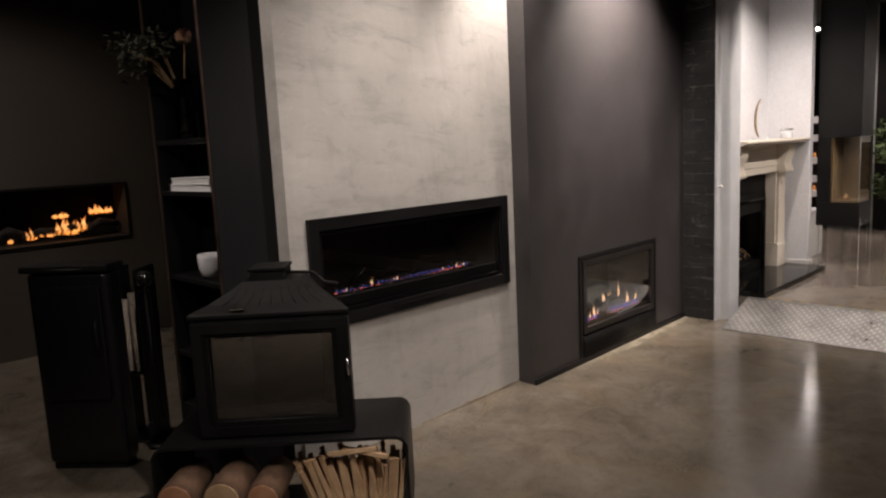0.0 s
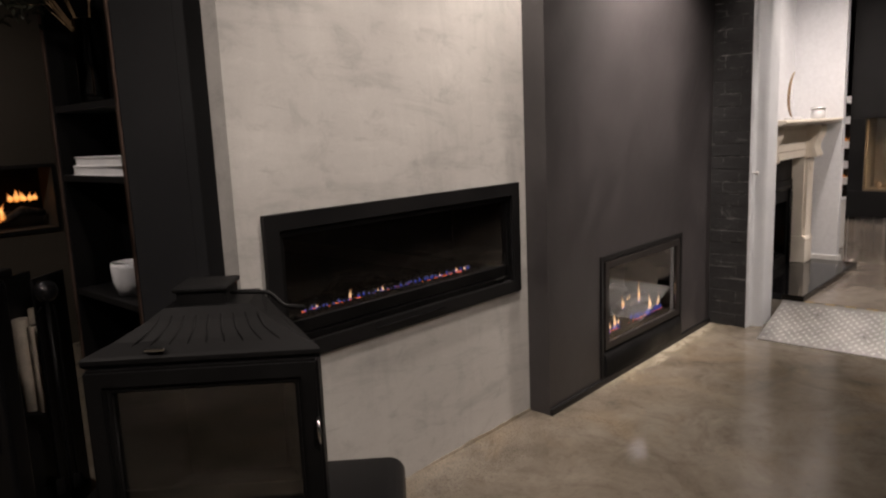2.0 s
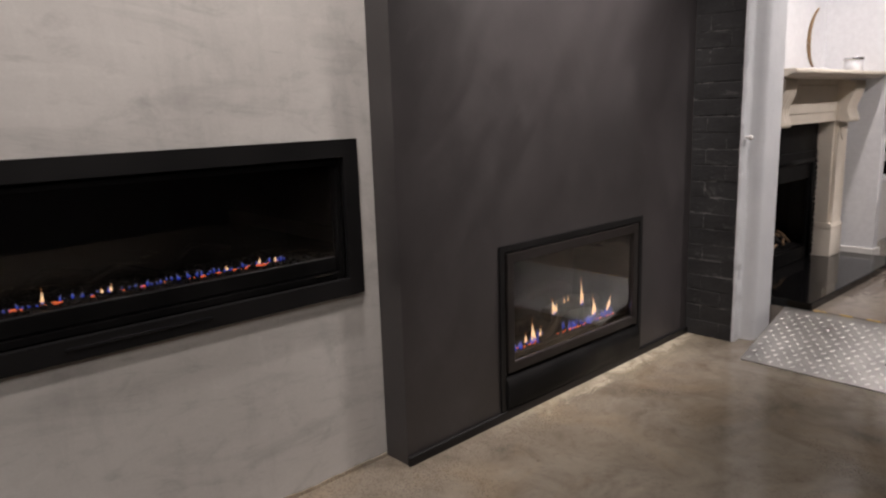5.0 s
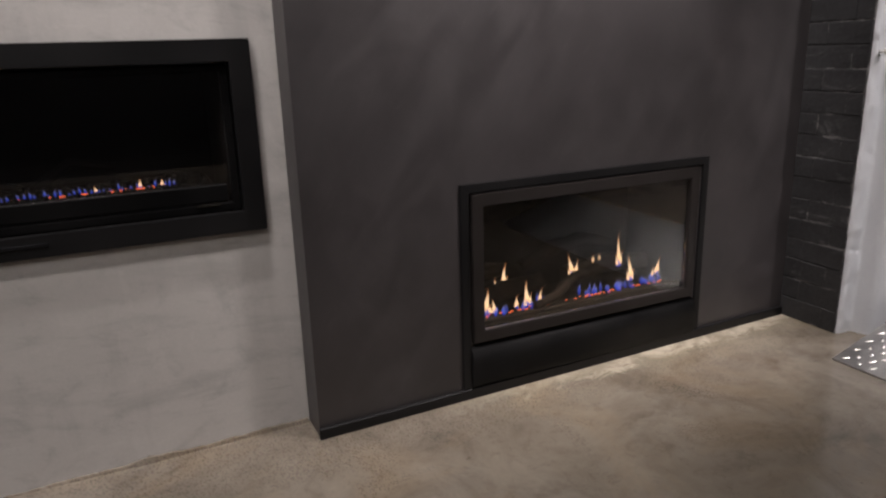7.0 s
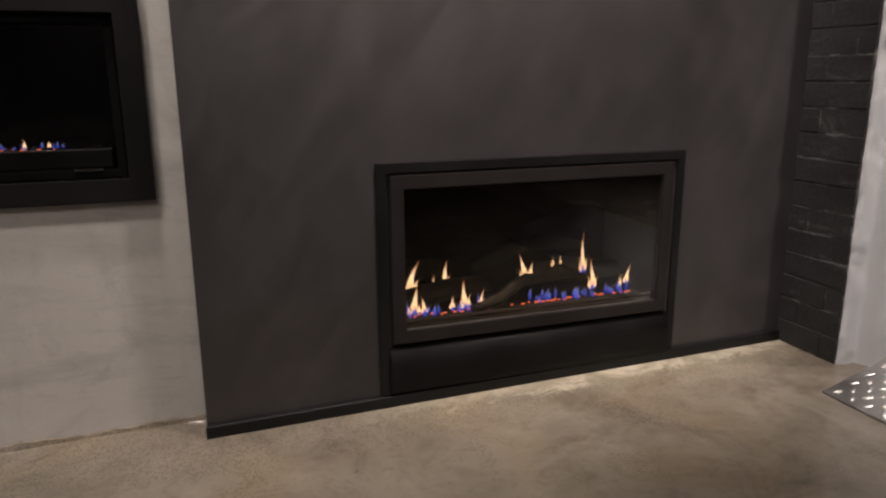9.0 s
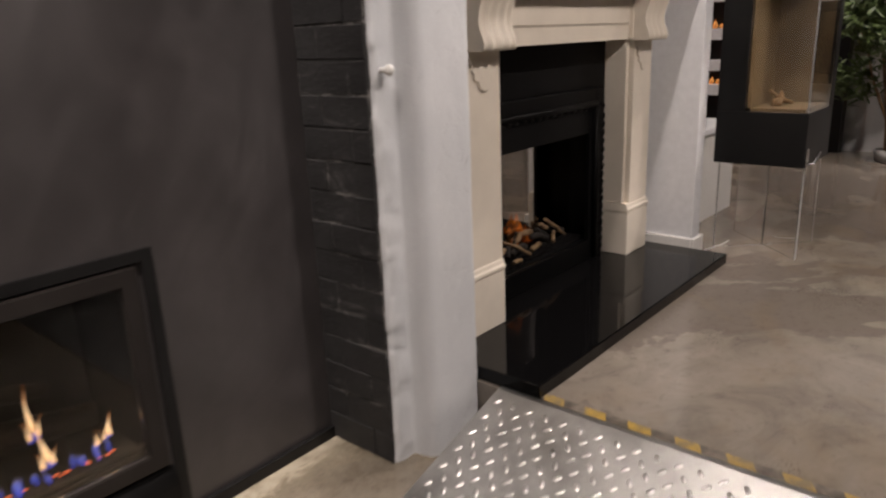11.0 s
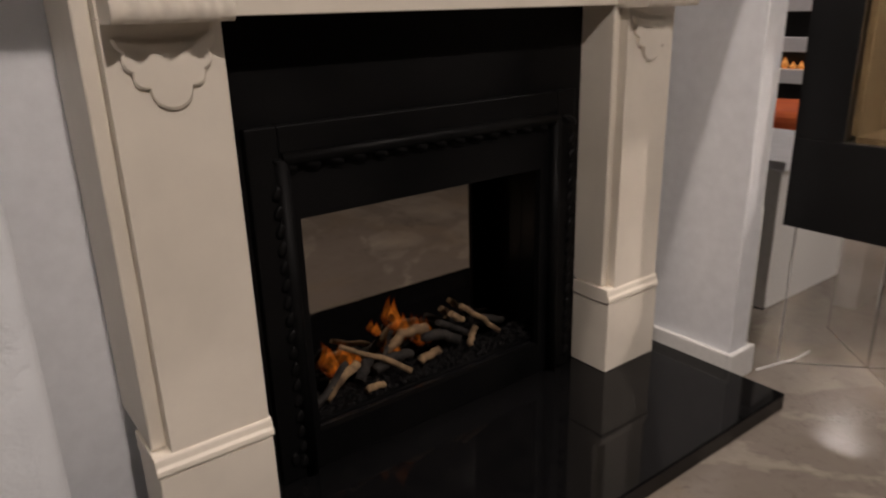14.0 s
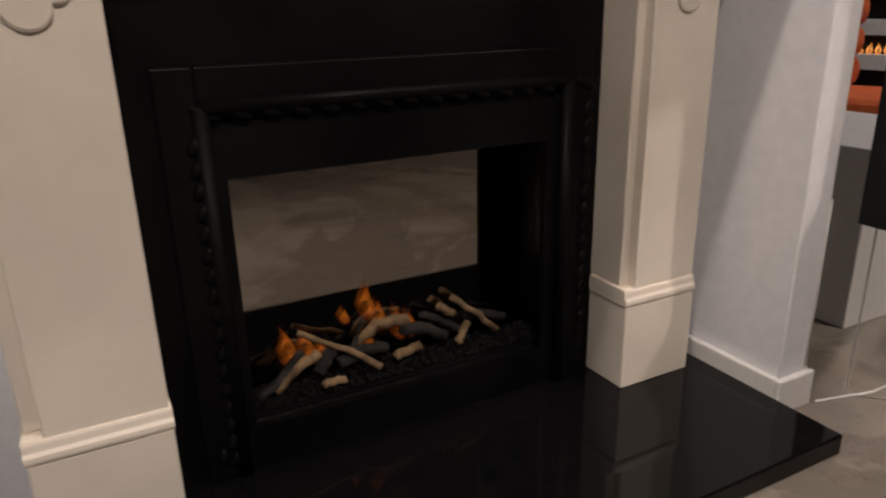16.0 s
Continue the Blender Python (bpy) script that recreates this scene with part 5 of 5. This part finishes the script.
rack = thing("log_rack", "narrow black log rack filled with pale split logs", "rack", pose(-1.985, 1.26, -0.008, 0, 0, -50))
for x in (-0.075, 0.075):
    part("upright", box((x - 0.006, -0.10, 0.012), (x + 0.006, 0.12, 0.98), 0.002), M["steel"], rack)
part("base", box((-0.081, -0.1, 0.0), (0.081, 0.12, 0.012)), M["steel"], rack)
r = random.Random(31)
part("shelf", box((-0.069, -0.1, 0.392), (0.069, 0.12, 0.404)), M["steel"], rack)
for x, y, h in ((-0.032, -0.045, 0.40), (0.034, -0.05, 0.37), (-0.030, 0.05, 0.42), (0.032, 0.055, 0.36)):
    tagged(part("split_log", tube([(x, y, 0.4045), (x, y, 0.4045 + h * 0.5), (x + 0.003, y, 0.4045 + h)], [0.030, 0.033, 0.029], 7, 0.18, int(h * 100)), M["palewood"], None, "", pose(-1.985, 1.26, -0.008, 0, 0, -50)), "pale split log standing upright in the black rack", "log", "logs in the rack")
tools = thing("fire_tools", "black stove tool set on a round-headed stand", "fire tools", Matrix.Translation((-1.985, 1.07, -0.008)))
part("base", lathe([(0.07, 0.0), (0.075, 0.008), (0.05, 0.014), (0.001, 0.016)]), M["steel"], tools)
part("pole", tube([(0, 0, 0.014), (0, 0, 0.90)], 0.008), M["steel"], tools)
part("head", lathe([(0.001, 0.89)] + [(0.045 * math.sin(math.radians(a)), 0.935 - 0.045 * math.cos(math.radians(a))) for a in range(20, 170, 15)] + [(0.001, 0.98)]), M["gloss"], tools, "round glossy black head")
for dx in (-0.035, 0.035):
    part("tool", tube([(dx, 0.03, 0.10), (dx, 0.03, 0.84), (dx * 0.6, 0.01, 0.87)], 0.005), M["steel"], tools)
    part("blade", box((dx - 0.018, 0.024, 0.06), (dx + 0.018, 0.030, 0.13), 0.002), M["steel"], tools)

# ---- long fire in the far wall ----
ff = thing("far_fireplace", "long open gas fireplace with orange flames in the dark wall", "fireplace", Matrix.Translation((-0.06, -0.35, -0.088)))
part("firebox", boxes(((-2.83, 4.38, 1.0), (-0.95, 4.39, 1.44))), M["firebox"], ff)
part("frame", frame_ring((-2.87, 0.973), (-0.925, 1.473), 0.025, 4.085, 4.099), M["steel"], ff)
r = random.Random(12)
for i in range(5):
    x = -2.1 + i * 0.24
    part("log", tube([(x - 0.15, 4.25, 1.05), (x, 4.23, 1.09 + r.uniform(0, 0.06)), (x + 0.16, 4.27, 1.05 + r.uniform(0, 0.08))], [0.03, 0.035, 0.028], 9, 0.12, i), M["char"], ff)
for x, z, h, w in ((-1.86, 1.02, 0.05, 0.04), (-1.70, 1.03, 0.12, 0.07), (-1.62, 1.05, 0.06, 0.04), (-1.45, 1.05, 0.17, 0.10), (-1.38, 1.04, 0.15, 0.09), (-1.30, 1.06, 0.16, 0.08), (-1.46, 1.19, 0.06, 0.11), (-1.17, 1.20, 0.10, 0.10), (-1.08, 1.2, 0.07, 0.09), (-1.55, 1.04, 0.05, 0.06)):
    for q, g in ((0.0, 1.0), (-0.45, 0.7), (0.4, 0.8)):
        part("flame", tongue(h * g, w * 0.6, r.uniform(-0.7, 0.7), int(x * 91 + q * 7)), FAR, ff, "", Matrix.Translation((x + q * w, 4.22 + 0.03 * q, z + 0.01 * abs(q)))).visible_shadow = False


# ---- corner stove on its clear stand ----
def corner_stove():
    x0, x1, y0, y1, zb = 4.055, 4.46, -0.785, -0.405, 0.545
    t = thing("corner_stove", "tall black stove with a two-sided glass corner and tan lining", "stove", Matrix.Translation((0, 0, 0.06)))
    part("base_box", box((x0, y0, zb), (x1, y1, 0.775), 0.003), M["steel"], t)
    part("top_box", box((x0, y0, 1.40), (x1, y1, TOP - 0.061), 0.003), M["steel"], t)
    part("back_panel", box((x1 - 0.04, y0 + 0.02, 0.775), (x1, y1, 1.40)), M["steel"], t)
    part("side_panel", box((x0, y1 - 0.120, 0.775), (x1 - 0.04, y1, 1.40), 0.002), M["steel"], t)
    part("rear_post", box((x1 - 0.06, y0, 0.775), (x1, y0 + 0.02, 1.40), 0.002), M["steel"], t)
    part("lining_back", box((x1 - 0.06, y0 + 0.021, 0.79), (x1 - 0.041, y1 - 0.121, 1.395)), M["vermiculite"], t, "tan firebrick lining")
    part("lining_side", box((x0 + 0.03, y1 - 0.137, 0.79), (x1 - 0.061, y1 - 0.121, 1.395)), M["vermiculite"], t)
    part("fire_floor", box((x0 + 0.02, y0 + 0.02, 0.7755), (x1 - 0.061, y1 - 0.138, 0.79)), M["vermiculite"], t)
    part("front_glass", box((x0 + 0.002, y0 + 0.002, 0.776), (x0 + 0.006, y1 - 0.121, 1.399)), M["amber"], t).visible_shadow = False
    part("side_glass", box((x0 + 0.007, y0 + 0.002, 0.776), (x1 - 0.061, y0 + 0.006, 1.399)), M["amber"], t).visible_shadow = False
    part("corner_bead", box((x0 + 0.001, y0 + 0.001, 0.776), (x0 + 0.008, y0 + 0.008, 1.399)), M["chrome"], t)
    r = random.Random(2)
    for i in range(5):
        a = r.uniform(0, 3.1)
        c = Vector((4.20, -0.63, 0.80))
        d = Vector((math.cos(a), math.sin(a), 0)) * 0.065
        part("display_log", tube([c - d, c + Vector((0, 0, 0.02)), c + d + Vector((0, 0, 0.06 * i / 4))], [0.008, 0.011, 0.007], 8, 0.15, i), M["stem"], t)
    part("handle", tube([(x0 + 0.03, y0 - 0.006, 0.56), (x0 + 0.03, y0 - 0.03, 0.562), (x0 + 0.10, y0 - 0.034, 0.60)], 0.006), M["chrome"], t, "bent metal handle")
    part("handle_plate", box((x0 + 0.01, y0 - 0.006, 0.535), (x0 + 0.045, y0 - 0.0005, 0.625), 0.002), M["chrome"], t)
    zb = 0.605
    s = thing("acrylic_stand", "clear acrylic crossed panel stand carrying the stove", "stand")
    mid = Vector(((x0 + x1) / 2 + 0.01, (y0 + y1) / 2 + 0.005, 0.0))
    for k, yaw in enumerate((48.0, 132.0)):
        m = Matrix.Translation((mid.x, mid.y, Z2)) @ Matrix.Rotation(radians(yaw), 4, "Z")
        for lo, hi in (((-0.255, -0.005, 0.0), (0.255, 0.005, zb - Z2)),) if k == 0 else (((-0.235, -0.005, 0.0), (-0.0055, 0.005, zb - Z2)), ((0.0055, -0.005, 0.0), (0.235, 0.005, zb - Z2))):
            part("panel", box(lo, hi, 0.0008, 1), M["acrylic"], s, "", m).visible_shadow = False
        for x in ((-0.2556, 0.2556) if k == 0 else (-0.2356, 0.2356)):
            part("polished_edge", box((x - 0.0005, -0.004, 0.001), (x + 0.0005, 0.004, zb - Z2 - 0.001)), M["frost"], s, "bright polished edge", m)


corner_stove()

# low pale box behind the pier
lb = thing("display_plinth", "low pale grey display plinth with a cable", "plinth")
part("body", box((4.42, -0.20, Z2), (4.95, 0.30, 0.66), 0.004), M["trim"], lb)
part("top", box((4.40, -0.22, 0.6602), (4.97, 0.32, 0.69), 0.003), M["wallwhite"], lb, "white top")
tagged(part("cable", tube([(PX + 0.03, -0.405, 0.1932), (4.10, -0.425, 0.1932), (4.17, -0.44, 0.1932), (4.24, -0.44, 0.1932)], 0.0028, 6), M["trim"]), "thin white cable lying on the floor by the pier", "cable")
tagged(part("cable", tube([(PX + 0.009, -0.375, 0.276), (PX + 0.008, -0.375, 0.45), (PX + 0.009, -0.374, 0.66)], 0.007, 8), M["trim"]), "white cable running up the corner of the pier", "cable")

# display wall of stacked electric fires
dw = thing("fire_display", "white display wall with stacked orange electric fires", "display")
part("back", box((7.04, 0.10, Z2), (7.2, 1.9, 1.72)), M["steel"], dw)
for z in (0.635, 0.835, 1.085, 1.385, 1.63):
    part("shelf_band", box((6.96, 0.10, z), (7.035, 1.9, z + 0.09), 0.003), M["wallwhite"], dw, "white band")
r = random.Random(9)
for z in (0.725, 1.175):
    for i in range(30):
        part("flame", tongue(r.uniform(0.04, 0.10), 0.04, r.uniform(-0.4, 0.4), i), FAR, dw, "", Matrix.Translation((7.0, 0.2 + i * 0.055, z + 0.001))).visible_shadow = False

# potted tree by the grey wall
tree = thing("potted_tree", "bushy green indoor tree with bare stems in a low pot", "tree", Matrix.Translation((6.88, -0.68, Z2)))
part("pot", lathe([(0.07, 0.0), (0.085, 0.01), (0.10, 0.085), (0.092, 0.085), (0.085, 0.078), (0.001, 0.078)]), M["grey"], tree)
r = random.Random(14)
bm = bmesh.new()
ends = []
for i in range(6):
    a = i * 1.05 + r.uniform(-0.3, 0.3)
    top = Vector((math.cos(a) * 0.22, math.sin(a) * 0.22, 0.75 + r.uniform(-0.1, 0.5)))
    add_tube(bm, [(math.cos(a) * 0.02, math.sin(a) * 0.02, 0.08), (math.cos(a) * 0.04, math.sin(a) * 0.04, 0.3), top * 0.75, top], [0.014, 0.012, 0.009, 0.004], 7, True, 0.1, i)
    ends.append(top)
part("trunk", bm, M["stem"], tree, "several thin brown stems")
bm = bmesh.new()
for e in ends:
    for k in range(5):
        leafy(bm, e + Vector((r.gauss(0, 0.10), r.gauss(0, 0.10), r.uniform(-0.25, 0.35))), 130, 0.18, 0.040, r)
tagged(part("crown", bm, M["leaf"], tree), kind="stuff")
cd = thing("pillar_candle", "short cream pillar candle standing on the floor", "candle", Matrix.Translation((6.55, -0.86, Z2)))
part("wax", lathe([(0.062, 0.0), (0.066, 0.004), (0.066, 0.085), (0.06, 0.09), (0.001, 0.084)]), M["wax"], cd)
part("glow", lathe([(0.001, 0.0862), (0.03, 0.0868), (0.001, 0.0875)]), FAR, cd, "glowing wick pool")
wf = thing("wall_fireplace", "black framed fireplace hung on the grey wall", "fireplace")
part("frame", box((7.19, -2.2, 0.72), (7.249, -0.95, 1.35), 0.006), M["steel"], wf)
part("glass", box((7.184, -2.1, 0.80), (7.1895, -1.05, 1.27)), M["gloss"], wf)
post = structure("trim_post", box((7.12, -0.30, Z2), (7.24, -0.16, TOP)), M["steel"], "black vertical post by the grey wall", "post")

# orange chair beyond the pier
ch = thing("armchair", "burnt orange tufted fabric armchair", "chair", pose(5.95, 0.66, Z2, 0, 0, 20))
part("seat", box((-0.3, -0.3, 0.28), (0.3, 0.3, 0.45), 0.05, 3), M["orange"], ch)
bm = bmesh.new()
for i in range(4):
    for k in range(4):
        bmesh.ops.create_icosphere(bm, subdivisions=2, radius=0.1, matrix=Matrix.Translation((-0.225 + 0.15 * k, 0.28, 0.52 + 0.14 * i)) @ Matrix.Diagonal((0.95, 0.75, 0.9, 1)))
for f in bm.faces:
    f.smooth = True
part("backrest", bm, M["orange"], ch, "tufted back")
for x in (-0.25, 0.25):
    for y in (-0.25, 0.25):
        part("leg", tube([(x, y, 0.29), (x * 1.1, y * 1.1, 0.0)], [0.02, 0.012], 8), M["stem"], ch)

# ---- painted bricks on the flank of the dividing wall ----
structure_brick = structure("wall_brick", box((2.0552, -0.262, 0.0), (2.064, -0.0005, TOP)), M["mortar"], "black painted brick flank of the dividing wall", "wall")
bm = bmesh.new()
add_box(bm, (-0.005, -0.5, -0.0405), (0.005, 0.5, 0.0405), 0.0022, 1)
me = bpy.data.meshes.new("brick")
bm.to_mesh(me)
bm.free()
me.materials.append(M["brick"])
r = random.Random(40)
z, k = 0.080, 0
while z < 2.5:
    cuts = [-0.262, -0.085, -0.001] if k % 2 else [-0.262, -0.195, -0.001]
    for a, b2 in zip(cuts, cuts[1:]):
        ob = new("brick", me)
        ob.parent = structure_brick
        ob.matrix_world = Matrix.Translation((2.0588 + r.uniform(-0.0022, 0.0012), (a + b2) / 2, z)) @ Matrix.Rotation(r.uniform(-0.012, 0.012), 4, "X") @ Matrix.Diagonal((1, (b2 - a) - 0.004, 1, 1))
    z += 0.086
    k += 1
